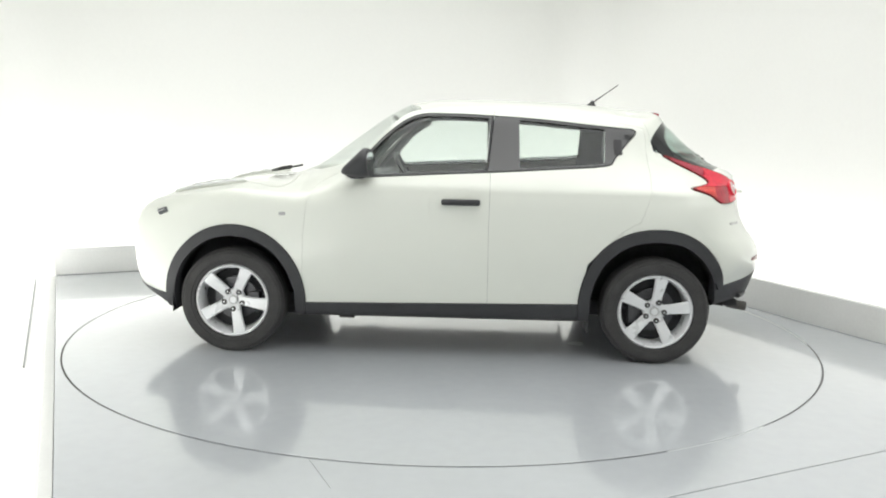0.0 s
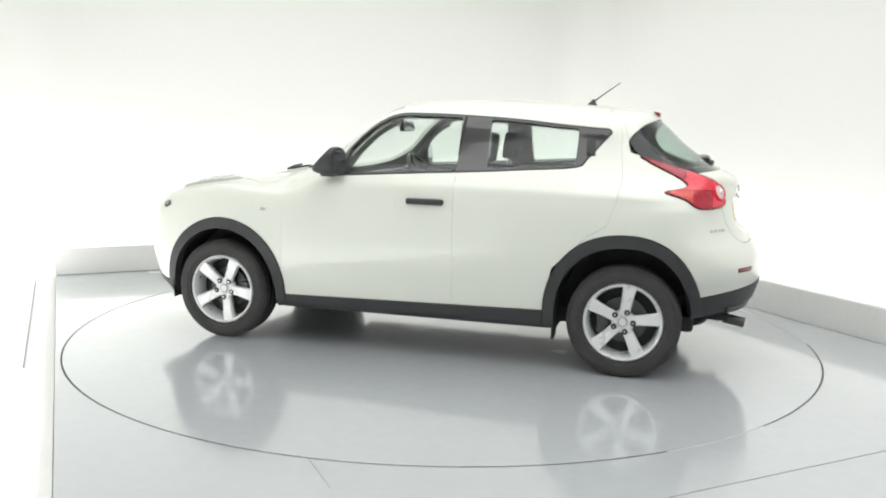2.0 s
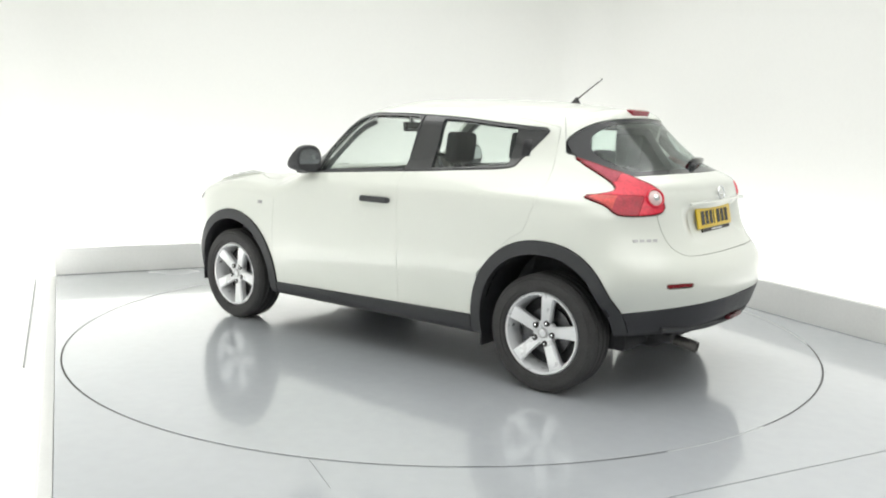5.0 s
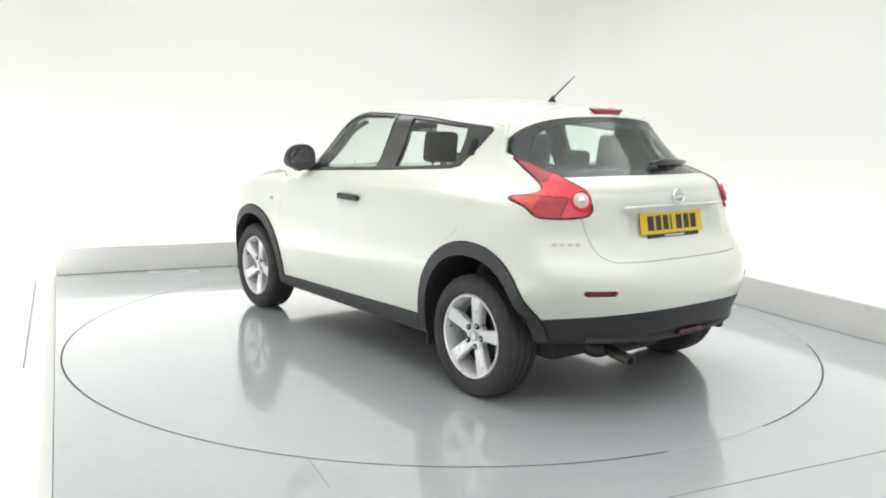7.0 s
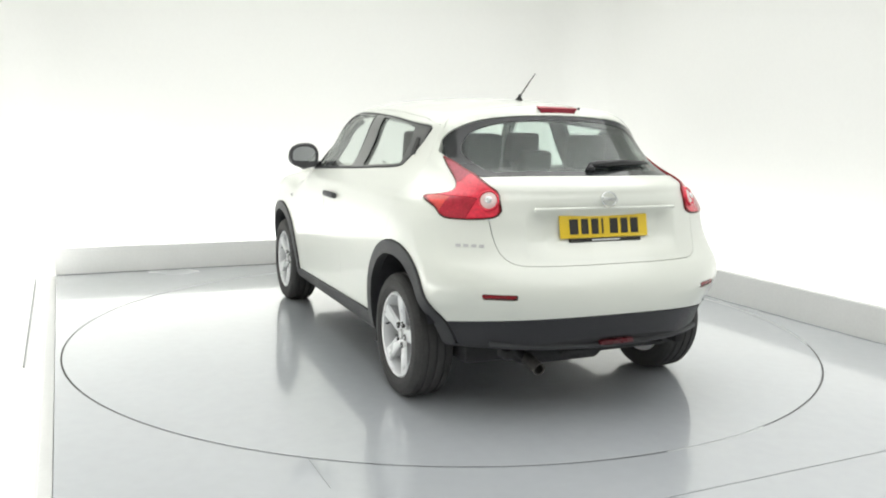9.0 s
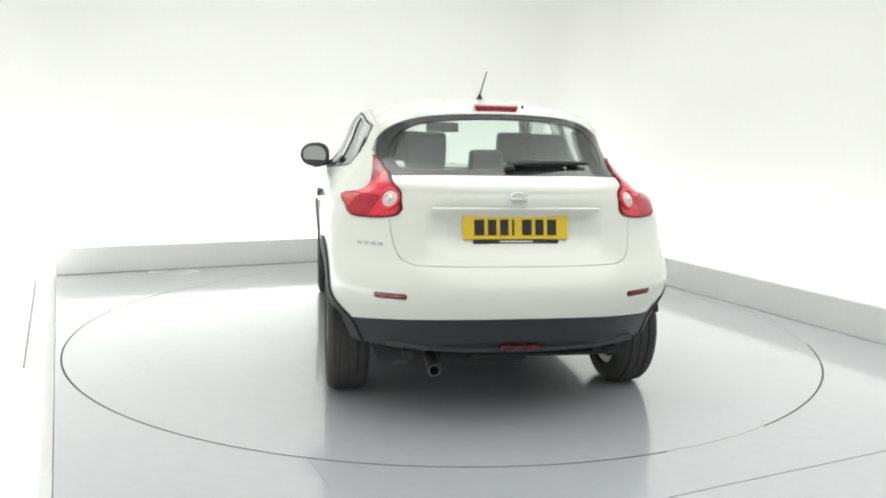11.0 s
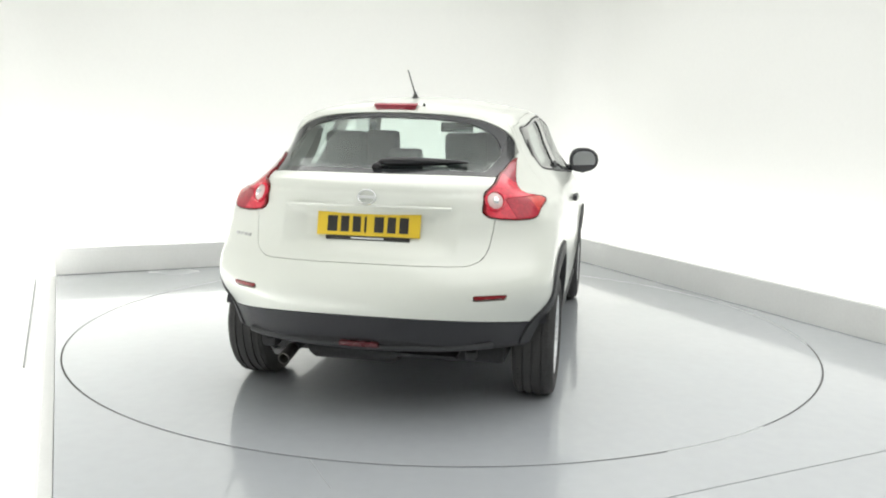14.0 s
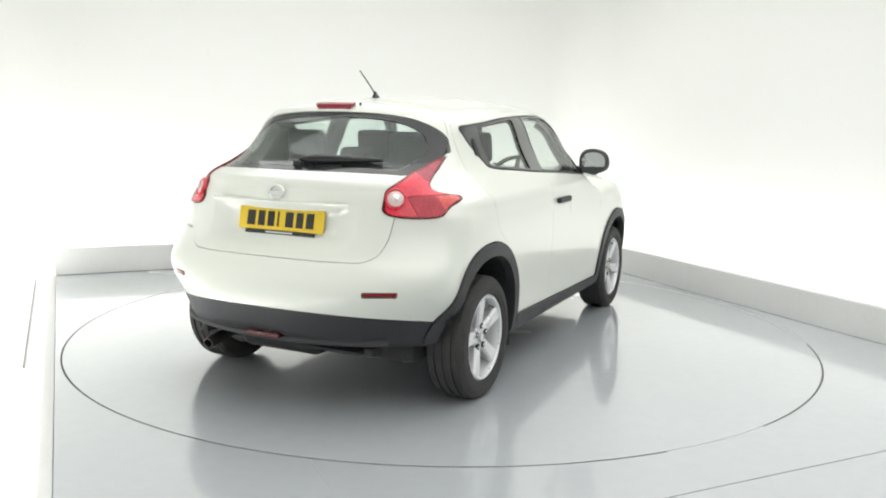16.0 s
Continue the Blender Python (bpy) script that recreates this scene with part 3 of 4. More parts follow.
def spindle(pts, r, n=12):
    """A bar along points, thickest before its middle."""
    b = bmesh.new()
    rings = []
    for i, p in enumerate(pts):
        t = i / (len(pts) - 1)
        d = (pts[min(i + 1, len(pts) - 1)] - pts[max(i - 1, 0)]).normalized()
        q = d.to_track_quat("Z", "Y").to_matrix()
        rr = r * (0.35 + 0.65 * math.sin(math.pi * min(1, t ** 0.7)) ** 0.8) * (1 - 0.35 * t)
        rings.append([b.verts.new(p + q @ Vector((rr * math.cos(a), rr * math.sin(a), 0))) for a in (2 * math.pi * k / n for k in range(n))])
    for p, q in zip(rings, rings[1:]):
        for i in range(n):
            b.faces.new((p[i], p[(i + 1) % n], q[(i + 1) % n], q[i]))
    b.faces.new(rings[0])
    b.faces.new(rings[-1])
    return b


def seat(car, x, y, rear=False, middle=False):
    """A cloth seat; the cushion at 0.55 m, its back leaning."""
    s = empty("seat", pose(x, y, 0.30), car)
    wide = 0.22 if middle else 0.46
    part("cushion", block(0.50, wide, 0.16, pose(0.05, 0, 0.25, 0, -6), 0.06, 3), CLOTH, s)
    part("backrest", block(0.13, wide, 0.60 if rear else 0.56, pose(-0.22, 0, 0.55, 0, -14), 0.05, 3), CLOTH, s)
    high = 0.905 if middle else 0.965
    rest = part("headrest", block(0.09, 0.185 if middle else 0.225, 0.13 if middle else 0.19, pose(-0.325, 0, high, 0, -8), 0.035, 3), CLOTH, s)
    for q in (-0.05, 0.05):
        part("headrest_post", tube([(-0.30, q, 0.80), (-0.32, q, high - 0.03)], 0.007), CHROME, rest)
    return s


def car():
    c = tagged(empty("car"), "white crossover car, black arch trims, red tail lamps, on a turntable", "car")
    k = Skin()
    # wheel openings
    for front in (True, False):
        for s in (1, -1):
            k.take(lambda x, y, z: np.maximum(np.maximum((arch(x, z, front) - 0.855) * 0.4, 0.55 - s * y), z - 1.0))
    # arch trims
    for front in (True, False):
        for s in (1, -1):
            t = k.take(lambda x, y, z: np.maximum(np.maximum((arch(x, z, front) - 1.0) * 0.4, 0.55 - s * y), (0.25 if front else 0.25 + 0.115 * (np.clip(-x - 1.45, 0, 0.1) * 10)) - z), 0.002)
            k.panel("arch_trim", t, [BLACK], c, "grained black plastic wheel arch trim", 0.012, 0.05)
    # tail lamps before the windows, so that they keep their tips
    for s in (1, -1):
        t = k.take(lambda x, y, z: np.maximum(outline(x, z, rounded(LAMP, 4)), 0.45 - s * y), 0.0015)
        t, rim = k.split(t, lambda x, y, z: outline(x, z, rounded(LAMP, 4)) + 0.006)
        low, high = k.split(t, lambda x, y, z: np.maximum(z - 1.062, outline(x, z, [(-1.70, .90), (-1.40, .90), (-1.40, 1.2), (-1.70, 1.2)])), 0.001)
        arm, high = k.split(high, lambda x, y, z: np.maximum(-1.555 - x, 1.125 - z), 0.001)
        lamp = k.panel("tail_light", high, [RED], c, "glossy red boomerang tail lamp with a round clear lens", 0.010, 0.04)
        dim, low = k.split(low, lambda x, y, z: x + 1.60)
        k.panel("lamp_rim", rim, [REDDARK], lamp, "dark red rim", 0.009, 0.04)
        k.panel("stop_lens", dim, [REDDEEP], lamp, "deep red inner lens", 0.009, 0.03)
        k.panel("indicator_lens", low, [REDSOFT], lamp, "paler red ribbed lens", 0.009, 0.03)
        k.panel("lamp_arm", arm, [REDARM], lamp, "darker red upper arm of the lamp", 0.009, 0.03)
        m = surface_frame(-1.733, s * 0.577, 1.050) @ Matrix.Diagonal((1.12, 1.12, 1.0, 1))
        part("reversing_lens", lathe([(0.0001, 0.026), (0.015, 0.025), (0.028, 0.021), (0.036, 0.014), (0.038, 0.002), (0.0001, 0.0)], 32, m, closed=False), LENS, lamp, "round clear reversing lens")
        part("lens_core", lathe([(0.0001, 0.034), (0.010, 0.033), (0.015, 0.028), (0.015, 0.015), (0.0001, 0.015)], 20, m, closed=False), CHROME, lamp)
        part("lens_ring", lathe([(0.036, 0.017), (0.040, 0.022), (0.045, 0.018), (0.045, 0.004), (0.036, 0.004)], 32, m), RED, lamp)
    # side windows
    for s in (1, -1):
        t = k.take(lambda x, y, z: np.maximum(outline(x, z, rounded(DLO, 3)), 0.3 - s * y), 0.002)
        fr, t = k.split(t, lambda x, y, z: outline(x, z, [(.60, 1.0), (-.262 + .03, 1.0), (-.262 - .03, 1.6), (.60, 1.6)]), 0.0025)
        edge = lambda x, y, z: outline(x, z, rounded(DLO, 3)) + 0.017
        pane, frame_f = k.split(fr, lambda x, y, z: np.maximum(edge(x, y, z), outline(x, z, [(.455, 1.0), (-.250, 1.0), (-.252, 1.6), (.455, 1.6)])))
        seal, frame_f = k.split(frame_f, lambda x, y, z: np.maximum(-0.026 - x - 0.1 * (z - 1.3) - 0.25, x + 0.262 + 0.1 * (z - 1.3) - 0.014))
        rim, frame_f = k.split(frame_f, lambda x, y, z: -(outline(x, z, rounded(DLO, 3)) + 0.009))
        k.panel("window_frame", frame_f, [PILLAR], c, "glossy black window surround", 0.002, 0.03)
        k.panel("window_seal", seal, [BLACK], c, "", 0.003, 0.03)
        k.panel("window_seal", rim, [BLACK], c, "", 0.003, 0.03)
        k.panel("door_window", pane, [GLASS], c, "clear green-tinted side window", -0.004, 0.004)
        pane, rest = k.split(t, lambda x, y, z: np.maximum(edge(x, y, z), outline(x, z, [(-.44, 1.0), (-.94, 1.0), (-.955, 1.6), (-.425, 1.6)])))
        rim, rest = k.split(rest, lambda x, y, z: -(outline(x, z, rounded(DLO, 3)) + 0.007))
        k.panel("window_frame", rest, [PILLAR], c, "glossy black window surround with hidden rear door handle", 0.002, 0.03)
        k.panel("window_seal", rim, [BLACK], c, "", 0.003, 0.03)
        k.panel("door_window", pane, [GLASS], c, "clear green-tinted side window", -0.004, 0.004)
        part("hidden_handle", block(0.05, 0.10, 0.014, surface_frame(-1.03, s * 0.70, 1.30), 0.006), GLOSSBLACK, c)
    # rear window: clear middle, black printed margin
    t = k.take(lambda x, y, z: np.maximum(np.maximum(outline(y, z, rounded(both(PANE_HALF), 3)), x + 1.15), np.interp(x, [-1.62, -1.54, -1.475, -1.385, -1.32, -1.285, -1.25, -1.20, -1.10], [1.09, 1.135, 1.17, 1.207, 1.240, 1.262, 1.30, 1.35, 1.50]) - z), 0.002)
    clear, margin = k.split(t, lambda x, y, z: outline(y * 1.13, (z - 1.31) * 1.17 + 1.31, rounded(both(PANE_HALF), 3)))
    k.panel("rear_window", clear, [TAILGLASS], c, "tinted rear window", -0.002, 0.004)
    k.panel("window_margin", margin, [FRIT], c, "black printed margin of the rear window", -0.002, 0.012)
    t = k.take(lambda x, y, z: np.maximum(outline(y, z, rounded(both(SCREEN_HALF), 3)), 0.1 - x), 0.002)
    k.panel("windscreen", t, [SCREEN], c, "clear laminated windscreen", -0.003, 0.005)
    # reflectors
    for s in (1, -1):
        t = k.take(lambda x, y, z: np.maximum(outline(y * s, z, [(.525, .613), (.668, .613), (.668, .638), (.525, .638)]), x + 1.2), 0.001)
        k.panel("reflector", t, [REDDARK], c, "slim dark red bumper reflector", 0.002, 0.02)
    # black lower edge
    t = k.take(lambda x, y, z: z - foot(x, y), 0.0015)
    under, t = k.split(t, lambda x, y, z: np.maximum(z - np.interp(x, BELLY_X, BELLY_Z) - 0.025, np.abs(y) - 0.74))
    k.panel("underbody", under, [DARK], c, "dark underbody", 0, 0.01)
    rear, t = k.split(t, lambda x, y, z: x + AXLE)
    k.panel("rear_valance", rear, [VALANCE], c, "black plastic lower rear bumper", 0.004, 0.03)
    fore, t = k.split(t, lambda x, y, z: AXLE - x)
    k.panel("front_valance", fore, [BLACK], c, "black plastic lower front bumper", 0.004, 0.03)
    for s in (1, -1):
        sill, t = k.split(t, lambda x, y, z: -s * y)
        k.panel("sill_trim", sill, [BLACK], c, "black plastic sill trim", 0.012, 0.04)
    # tailgate
    t = k.take(lambda x, y, z: np.maximum(outline(y, z, rounded(both(GATE_HALF), 3)), np.maximum(x + 1.107 + 0.7 * np.maximum(np.abs(y) - 0.43, 0), x - np.interp(z, [1.09, 1.15, 1.195, 1.228, 1.256, 1.29], [-1.545, -1.49, -1.395, -1.33, -1.29, -1.0]))), 0.0014)
    gate = k.panel("tailgate", t, [PAINT, LINING], c, "", 0, 0.025)
    # doors
    for s in (1, -1):
        door = [(.862, .25), (.862, .45), (.852, .72), (.832, .93), (.79, 1.03), (.70, 1.085), (.60, 1.12), (.42, 1.33), (.22, 1.49), (-.28, 1.49), (-.262, 1.14), (-.258, .80), (-.262, .25)]
        t = k.take(lambda x, y, z: np.maximum(outline(x, z, door), 0.3 - s * y), 0.0007)
        f = k.panel("front_door", t, [PAINT, LINING], c, "", 0, 0.025)
        h = part("door_handle", block(0.228, 0.036, 0.030, surface_frame(-0.09, s * 0.87, 0.951) @ pose(0, 0, 0.014), 0.0145, 5), BLACK, f, "black pull handle")
        for hx in (0.010, -0.19):
            block_m = surface_frame(hx, s * 0.87, 0.951) @ pose(0, 0, 0.004)
            part("handle_foot", block(0.03, 0.024, 0.024, block_m, 0.005), BLACK, f)
        door = [(-.262, .25), (-.258, .80), (-.262, 1.14), (-.28, 1.49), (-.60, 1.475), (-1.0, 1.44), (-1.19, 1.40), (-1.20, 1.25), (-1.215, 1.12), (-1.20, 1.0), (-1.15, .86), (-1.05, .80), (-.85, .60), (-.80, .25)]
        t = k.take(lambda x, y, z: np.maximum(outline(x, z, door), 0.3 - s * y), 0.0007)
        k.panel("rear_door", t, [PAINT, LINING], c, "", 0, 0.025)
    # bumpers, bonnet, headlamps, the rest
    t = k.take(lambda x, y, z: np.maximum(x + 1.42 + 0.25 * (z - 0.5), z - 0.735))
    k.panel("rear_bumper", t, [PAINT, DARK], c, "", 0, 0.02)
    for s in (1, -1):
        lens = rounded([(1.25, .625), (1.33, .565), (1.50, .54), (1.66, .57), (1.71, .62), (1.64, .665), (1.48, .69), (1.33, .685)], 3)
        t = k.take(lambda x, y, z: np.maximum(outline(x, y * s, lens), 0.88 - z), 0.002)
        t, rim = k.split(t, lambda x, y, z: outline(x, y * s, lens) + 0.012)
        head = k.panel("headlight", t, [CLEAR], c, "clear raised fender-top lamp", 0.016, 0.04)
        k.panel("lamp_seal", rim, [PAINT], head, "pale lamp edge", 0.010, 0.03)
        for hx in (1.36, 1.46, 1.56):
            part("lamp_facet", block(0.05, 0.03, 0.008, surface_frame(hx, s * 0.625, 1.0) @ pose(0, 0, 0.019, 0, 0, 25), 0.003), CHROME, head)
        t = k.take(lambda x, y, z: np.maximum(outline(x, z, [(1.688, .848), (1.755, .822), (1.778, .858), (1.708, .878)]), 0.4 - s * y), 0.001)
        corner = k.panel("grille_corner", t, [TRIM], c, "small dark grille corner with pale bars", 0.002, 0.02)
        for gz in (0.843, 0.860):
            part("grille_bar", block(0.058, 0.006, 0.004, surface_frame(1.733, s * 0.76, gz) @ pose(0, 0, 0.003, 0, 0, 18 * s), 0.001), LETTER, corner)
    t = k.take(lambda x, y, z: np.maximum(outline(x, y, rounded([(1.0, .66), (1.3, .60), (1.7, .52), (1.93, .40), (1.97, 0), (1.93, -.40), (1.7, -.52), (1.3, -.60), (1.0, -.66), (.98, 0)], 3)), 0.8 - z), 0.003)
    k.panel("bonnet", t, [PAINT, DARK], c, "", 0, 0.02)
    t = k.take(lambda x, y, z: np.maximum(1.62 - x, z - 0.80))
    k.panel("front_bumper", t, [PAINT, DARK], c, "", 0, 0.02)
    t = k.take(lambda x, y, z: np.maximum(np.maximum(np.abs(y) - 0.505 - 0.03 * np.clip(x + 1.2, 0, 1), 1.40 - z), np.maximum(x - 0.36, -1.04 - x)), 0.0010)
    k.panel("roof", t, [PAINT, LINING], c, "", 0, 0.025)
    k.panel("body", k.t, [PAINT, LINING], c, "glossy white painted body shell", 0, 0.03)

    # inside of the shell: floor tub, wheel housings
    part("floor_pan", block(3.3, 1.28, 0.10, pose(0.0, 0, 0.29), 0.03), DARK, c)
    part("cabin_side", block(1.62, 0.06, 0.62, pose(0.01, 0.775, 0.66), 0.02), TRIM, c)
    part("cabin_side", block(1.62, 0.06, 0.62, pose(0.01, -0.775, 0.66), 0.02), TRIM, c)
    part("engine_bay", block(0.95, 1.0, 0.55, pose(1.40, 0, 0.60), 0.05), DARK, c)
    part("boot_box", block(0.62, 1.0, 0.60, pose(-1.48, 0, 0.66), 0.05), TRIM, c)
    part("parcel_shelf", block(0.50, 1.10, 0.03, pose(-1.38, 0, 1.05, 0, -2), 0.01), TRIM, c)
    for front in (True, False):
        for s in (1, -1):
            b = bmesh.new()
            up, x0 = (0.460 if front else 0.485) * 0.90, (FORE - 0.012 if front else -AXLE)
            ring = [(x0 + 0.430 * 0.90, 0.235)] + [(x0 + 0.430 * 0.90 * math.cos(math.pi * i / 20), HUB + up * math.sin(math.pi * i / 20)) for i in range(21 if front else 19)] + ([(x0 - 0.430 * 0.90, 0.235)] if front else [])
            rows = [[b.verts.new((x, s * yy, z)) for x, z in ring] for yy in (0.835, 0.56)]
            for i in range(len(ring) - 1):
                b.faces.new((rows[0][i], rows[0][i + 1], rows[1][i + 1], rows[1][i]))
            b.faces.new(rows[1])
            bmesh.ops.solidify(b, geom=list(b.faces), thickness=0.012)
            part("wheel_housing", b, LINER, c, "black wheel housing liner")
    for front, left, turn in ((True, True, 29), (False, True, 45), (True, False, 12), (False, False, 43)):
        wheel(c, front, left, turn)

    # cabin
    for s in (1, -1):
        k2 = Skin()
        t = k2.take(lambda x, y, z: np.maximum(np.maximum(outline(x, z, [(-.93, 1.02), (-.96, 1.43), (-1.22, 1.43), (-1.36, 1.16), (-1.40, 1.02)]), 0.35 - s * y), 1.02 - z))
        k2.panel("rear_pillar_trim", t, [TRIM], c, "", -0.045, 0.05)
    for y in (0.36, -0.36):
        seat(c, -0.02, y)
    for y in (0.335, -0.335):
        seat(c, -0.82, y, True)
    seat(c, -0.82, 0.0, True, True)
    for s in (1, -1):
        k2 = Skin()
        t = k2.take(lambda x, y, z: np.maximum(outline(x, z, [(.62, 1.07), (.575, 1.13), (.40, 1.335), (.215, 1.465), (.165, 1.468), (.35, 1.348), (.44, 1.255), (.47, 1.16), (.45, 1.07)]), 0.35 - s * y))
        k2.panel("front_pillar_trim", t, [TRIM], c, "", -0.045, 0.03)
    part("dashboard", block(0.44, 1.20, 0.28, pose(0.60, 0, 0.925, 0, 8), 0.09, 3), TRIM, c)
    sw = part("steering_wheel", lathe([(0.178 + 0.015 * math.cos(a), 0.015 * math.sin(a)) for a in (2 * math.pi * i / 10 for i in range(10))], 40, pose(0.34, -0.37, 1.03, 0, -62, 0)), GLOSSBLACK, c, "black steering wheel")
    part("steering_boss", lathe([(0.0001, 0.02), (0.06, 0.018), (0.075, 0), (0.06, -0.03), (0.0001, -0.04)], 24, pose(0.34, -0.37, 1.03, 0, -62, 0), closed=False), TRIM, sw)
    for a in (0, 180, 270):
        part("steering_spoke", block(0.11, 0.035, 0.015, pose(0.34, -0.37, 1.03, 0, -62, 0) @ pose(0, 0, 0, 0, 0, a + 90) @ pose(0.12, 0, -0.005), 0.005), TRIM, sw)
    rv = part("rear_view_mirror", block(0.035, 0.235, 0.068, pose(0.33, 0.0, 1.385, 0, 6), 0.014, 3), GLOSSBLACK, c)
    part("mirror_stalk", tube([(0.34, 0, 1.41), (0.40, 0, 1.455)], 0.012), GLOSSBLACK, rv)
    part("mirror_pane", block(0.004, 0.215, 0.052, pose(0.312, 0, 1.384, 0, 6), 0.001), MIRROR, rv)

    # door mirrors
    for s in (1, -1):
        b = bmesh.new()
        bmesh.ops.create_uvsphere(b, u_segments=28, v_segments=18, radius=1)
        for q in b.verts:
            x, y, z = q.co
            f = lambda a: math.copysign(abs(a) ** 0.85, a)
            q.co = (max(x, -0.32) * (0.118 if x < 0 else 0.128) * (1.0 - 0.25 * z), f(y) * 0.103, f(z) * 0.086 * (1 + 0.10 * y * -s) * (1 - 0.45 * max(x, 0)) - 0.042 * max(x, 0))
        b.transform(pose(0.482, s * 0.902, 1.173, 0, 0, -6 * s))
        mm = part("door_mirror", b, BLACK, c, "black door mirror housing", angle=50)
        part("mirror_glass", plate_of([(0.080 * math.copysign(abs(math.cos(a)) ** 0.85, math.cos(a)), 0.063 * math.copysign(abs(math.sin(a)) ** 0.85, math.sin(a))) for a in (2 * math.pi * i / 32 for i in range(32))], 0.004,
             pose(0.482, s * 0.902, 1.173, 0, 0, -6 * s) @ Matrix(((0, 0, -1, -0.037), (1, 0, 0, 0), (0, 1, 0, 0), (0, 0, 0, 1)))), MIRROR, mm, "mirror glass")
        part("mirror_foot", block(0.09, 0.14, 0.035, pose(0.52, s * 0.845, 1.108, s * -12, 0, 0), 0.012), BLACK, mm)

    # aerial, brake light, wiper, plate, badges
    ant = part("aerial", tube([(-0.952, 0, 1.570), (-1.035, 0, 1.632), (-1.118, 0, 1.690)], 0.0048, 8, taper=0.6), GLOSSBLACK, c, "black rod aerial")
    part("aerial_foot", lathe([(0.0001, 0.036), (0.006, 0.034), (0.012, 0.018), (0.022, 0.004), (0.024, -0.006), (0.0001, -0.006)], 20, pose(-0.945, 0, 1.549, 0, -10) @ Matrix.Diagonal((1.4, 0.8, 1, 1)), closed=False), GLOSSBLACK, ant)
    part("brake_light", plate_of([(-0.116, 0.017), (-0.110, 0.019), (0.110, 0.019), (0.116, 0.017), (0.100, -0.014), (0.094, -0.017), (-0.094, -0.017), (-0.100, -0.014)], 0.038, Matrix(((0, 0, -1, -1.338), (1, 0, 0, 0), (0, 1, 0, 1.491), (0, 0, 0, 1))) @ pose(0, 0, 0, 14), 0.005), BRAKE, gate, "red high-level brake light")
    part("washer_jet", lathe([(0.0001, 0.012), (0.007, 0.010), (0.008, 0), (0.0001, 0)], 12, surface_frame(-1.345, -0.145, 1.50), closed=False), GLOSSBLACK, gate)
    wm = surface_frame(-1.70, 0.0, 1.192)
    wiper = part("rear_wiper", lathe([(0.0001, 0.05), (0.016, 0.048), (0.028, 0.036), (0.034, 0.015), (0.036, -0.01), (0.0001, -0.01)], 24, wm @ Matrix.Diagonal((0.8, 0.5, 0.5, 1)), closed=False), GLOSSBLACK, gate, "black rear wiper")
    a0, a1 = surface_frame(-1.67, 0.0, 1.195), surface_frame(-1.58, -0.42, 1.200)
    p0, p1 = a0 @ Vector((0, 0, 0.014)), a1 @ Vector((0, 0, 0.014))
    mid = p0.lerp(p1, 0.5) + Vector((-0.035, 0, 0.004))
    pts = [p0 * (1 - t) ** 2 + mid * 2 * t * (1 - t) + p1 * t * t for t in (i / 10 for i in range(11))]
    part("wiper_arm", spindle(pts, 0.027), GLOSSBLACK, gate)
    pm = surface_frame(-1.84, 0, 0.929) @ pose(0, 0, 0.009)
    plate = part("number_plate", block(0.505, 0.111, 0.008, pm, 0.003), YELLOW, gate, "yellow number plate with dark characters")
    x = -0.206
    for i, w in enumerate((.060, .052, .052, .022, .058, .052, .056)):
        if i == 4:
            x += 0.020
        part("character_bar", block(w - 0.012, 0.074, 0.002, pm @ pose(x + w / 2, 0, 0.0052)), INK, gate)
        x += w + 0.006
    strip = part("dealer_strip", block(0.41, 0.018, 0.008, pm @ pose(0, -0.066, 0.003)), INK, gate, "thin dark strip under the plate")
    part("letter_bar", block(0.16, 0.007, 0.002, pm @ pose(0, -0.066, 0.0082)), ALLOY, gate)
    part("plate_lamp_garnish", block(0.80, 0.014, 0.016, surface_frame(-1.88, 0, 1.005) @ pose(0, 0, 0.001), 0.005), PAINT, gate)
    bdg = part("badge_ring", lathe([(0.037 + 0.0042 * math.cos(a), 0.012 + 0.005 * math.sin(a)) for a in (2 * math.pi * i / 10 for i in range(10))], 36, surface_frame(-1.87, 0, 1.062) @ Matrix.Diagonal((1.12, 0.92, 1, 1))), CHROME, gate, "round chrome badge")
    part("badge_bar", block(0.092, 0.014, 0.008, surface_frame(-1.87, 0, 1.062) @ pose(0, 0, 0.012), 0.002), CHROME, gate)
    for dx, w in ((-0.056, 0.025), (-0.019, 0.024), (0.019, 0.024), (0.055, 0.023)):
        part("model_letter_bar", block(w, 0.013, 0.004, surface_frame(-1.72, 0.66, 0.832) @ pose(dx, 0, 0.0)), LETTER, c)
    cowl = part("windscreen_cowl", block(0.15, 0.10, 0.016, pose(1.20, -0.10, 1.074, 0, 10, 8), 0.006), GLOSSBLACK, c, "black wiper cowl at the windscreen's foot")
    part("front_wiper", tube([(1.24, 0.02, 1.066), (1.17, 0.05, 1.090), (1.09, 0.10, 1.104)], 0.008, 8), GLOSSBLACK, cowl)
    part("front_wiper", tube([(1.22, -0.30, 1.062), (1.15, -0.26, 1.082), (1.08, -0.20, 1.096)], 0.008, 8), GLOSSBLACK, cowl)
    part("side_repeater", block(0.038, 0.020, 0.008, surface_frame(0.975, 0.87, 0.860) @ pose(0, 0, 0.002), 0.003), LETTER, c, "small clear side repeater")

    # under the tail: fog lamp, exhaust, tow eye, axle
    part("fog_lamp", block(0.03, 0.19, 0.026, pose(-1.985, 0, 0.390), 0.010), FOG, c, "dark red rear fog lamp")
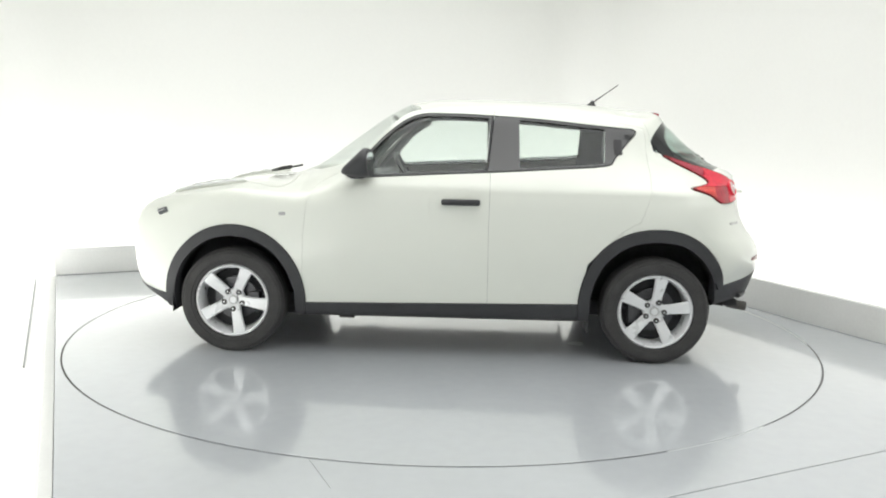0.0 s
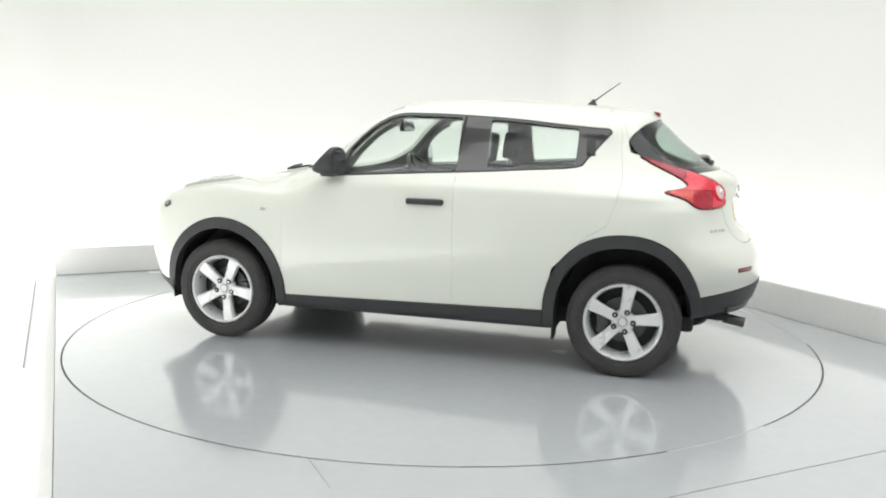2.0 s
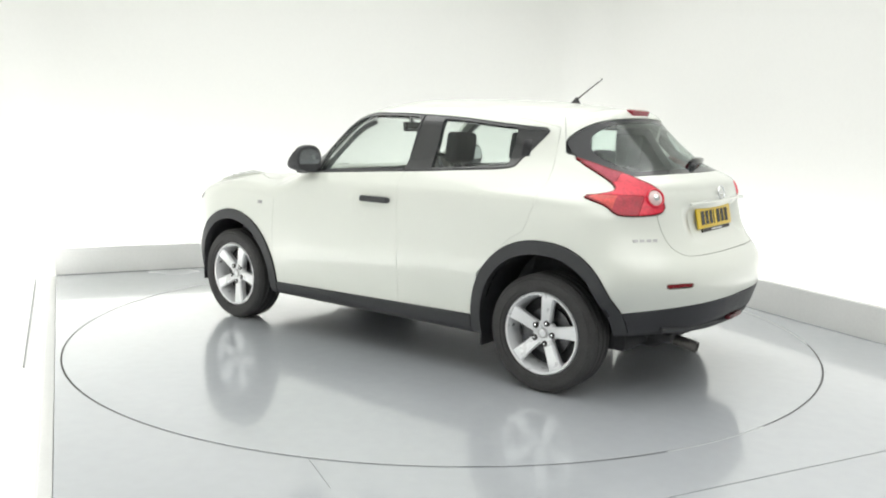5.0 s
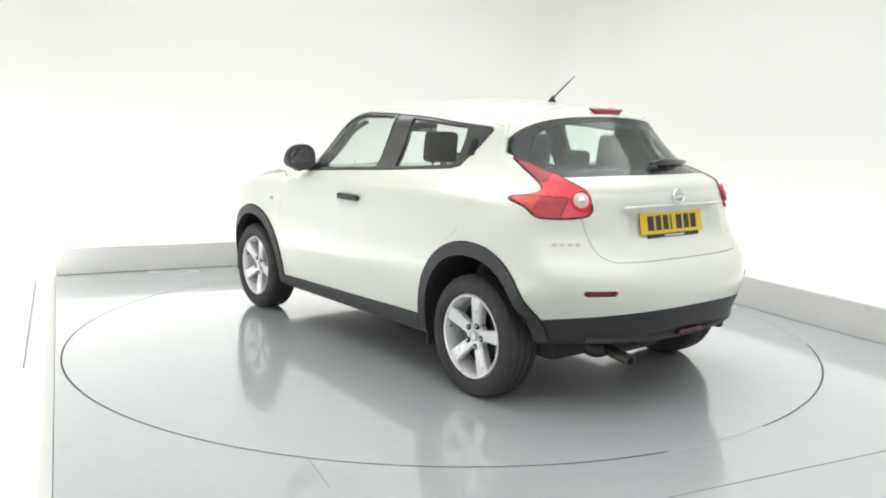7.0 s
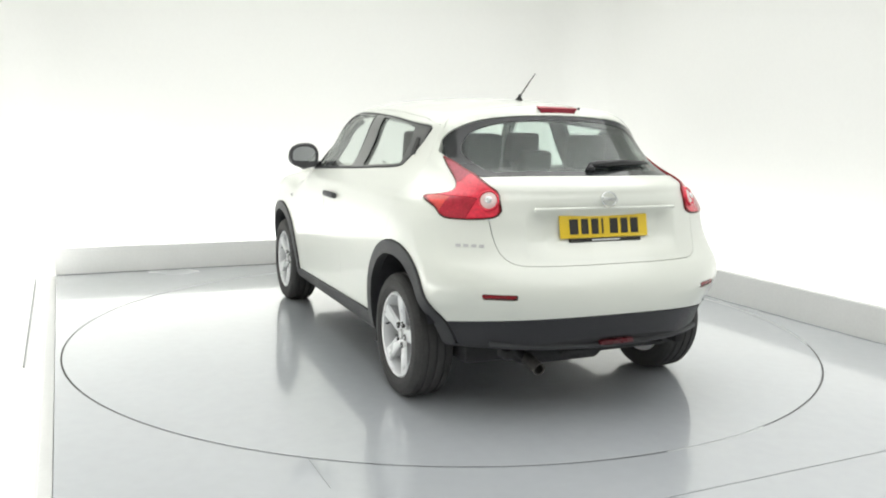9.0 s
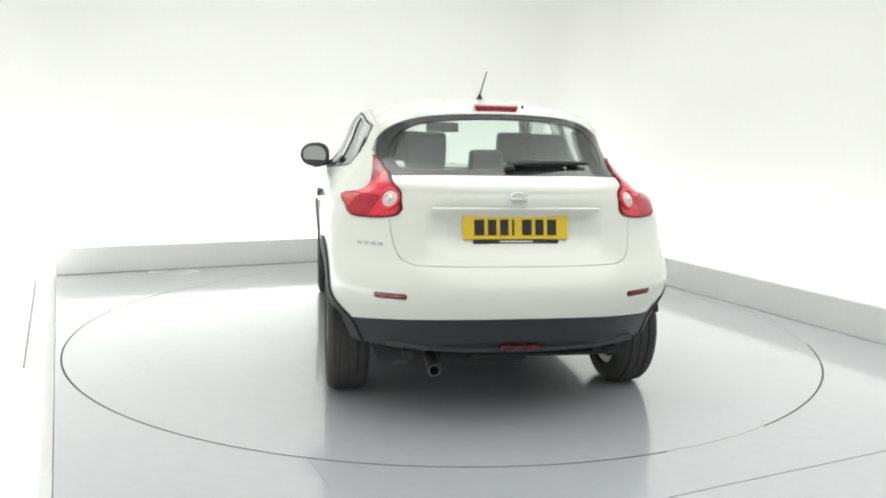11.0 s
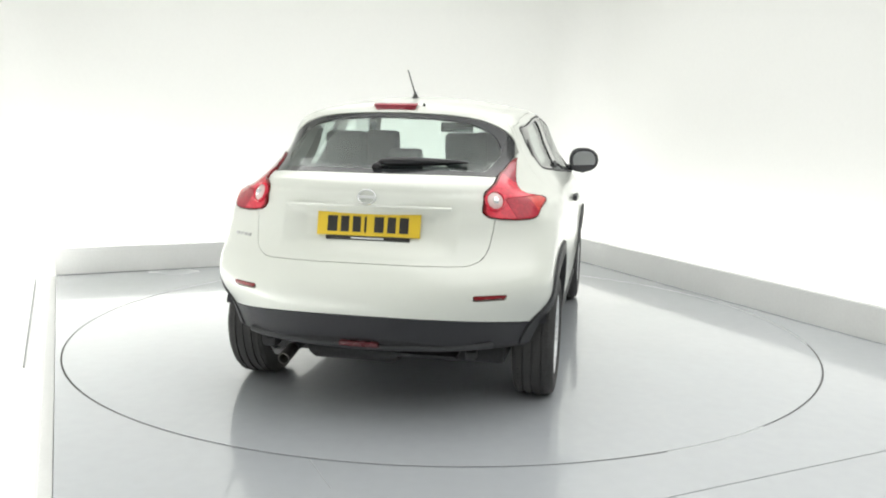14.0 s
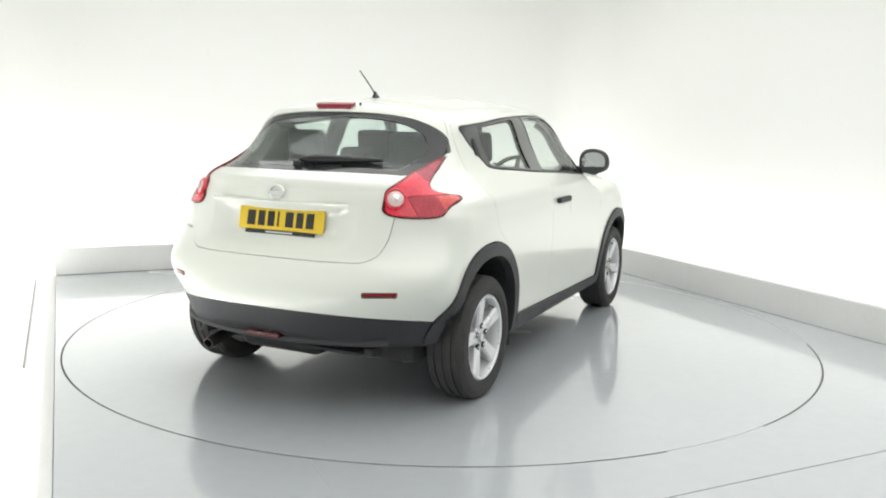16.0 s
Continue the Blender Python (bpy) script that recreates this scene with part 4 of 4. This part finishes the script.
    lip = [(-1.955 + 0.62 * abs(y) ** 3, y, 0.372 + 0.02 * abs(y)) for y in (0.60 * (i - 8) / 8 for i in range(17))]
    part("valance_lip", tube(lip, 0.017, 10), BLACK, c, "rounded lip along the foot of the rear bumper")
    for s in (1, -1):
        part("tow_bracket", block(0.09, 0.05, 0.045, pose(-1.80, s * 0.50, 0.325), 0.012), DARK, c)
    part("heat_shield", block(0.42, 0.62, 0.02, pose(-1.60, -0.12, 0.318, 0, -5), 0.008), DARK, c)
    ex = part("exhaust", tube([(-1.2, 0.30, 0.30), (-1.55, 0.36, 0.30), (-1.70, 0.385, 0.305), (-1.80, 0.39, 0.295)], 0.024, 16), DARK, c, "steel exhaust pipe with downturned tip")
    part("tail_pipe", lathe([(0.024, 0.0), (0.030, 0.0), (0.030, -0.12), (0.024, -0.12)], 24, pose(-1.84, 0.392, 0.292, 0, 80, 0) @ Matrix.Translation((0, 0, 0.02))), BURNT, ex)
    part("silencer", lathe([(0.0001, -0.24), (0.08, -0.23), (0.10, -0.20), (0.10, 0.20), (0.08, 0.23), (0.0001, 0.24)], 28, pose(-1.62, 0.12, 0.285, 90, 0, 0) @ Matrix.Diagonal((1.2, 0.75, 1, 1)), closed=False), DARK, ex)
    part("rear_axle", tube([(-AXLE, -0.68, 0.30), (-AXLE + 0.06, -0.4, 0.27), (-AXLE + 0.06, 0.4, 0.27), (-AXLE, 0.68, 0.30)], 0.045, 12), DARK, c)
    part("front_subframe", block(0.5, 1.1, 0.09, pose(1.2, 0, 0.22), 0.03), DARK, c)
    for s in (1, -1):
        part("mud_flap", block(0.012, 0.13, 0.11, pose(-0.865, s * 0.77, 0.235), 0.004), BLACK, c)
        part("jack_point", block(0.10, 0.05, 0.07, pose(0.62, s * 0.62, 0.215), 0.01), DARK, c)
    return c


studio()
rim_gap()
table = turntable()
vehicle = car()


def motions():
    """The turntable bears the car round at an even pace."""
    spin = [(0.5 * i, pose(0, 0, 0, 0, 0, 177.66 - 7.0868 * 0.5 * i)) for i in range(33)]
    walk(table, spin)
    walk(vehicle, [(t, m @ Matrix.Translation((-0.0376, -0.0185, 0))) for t, m in spin])


motions()
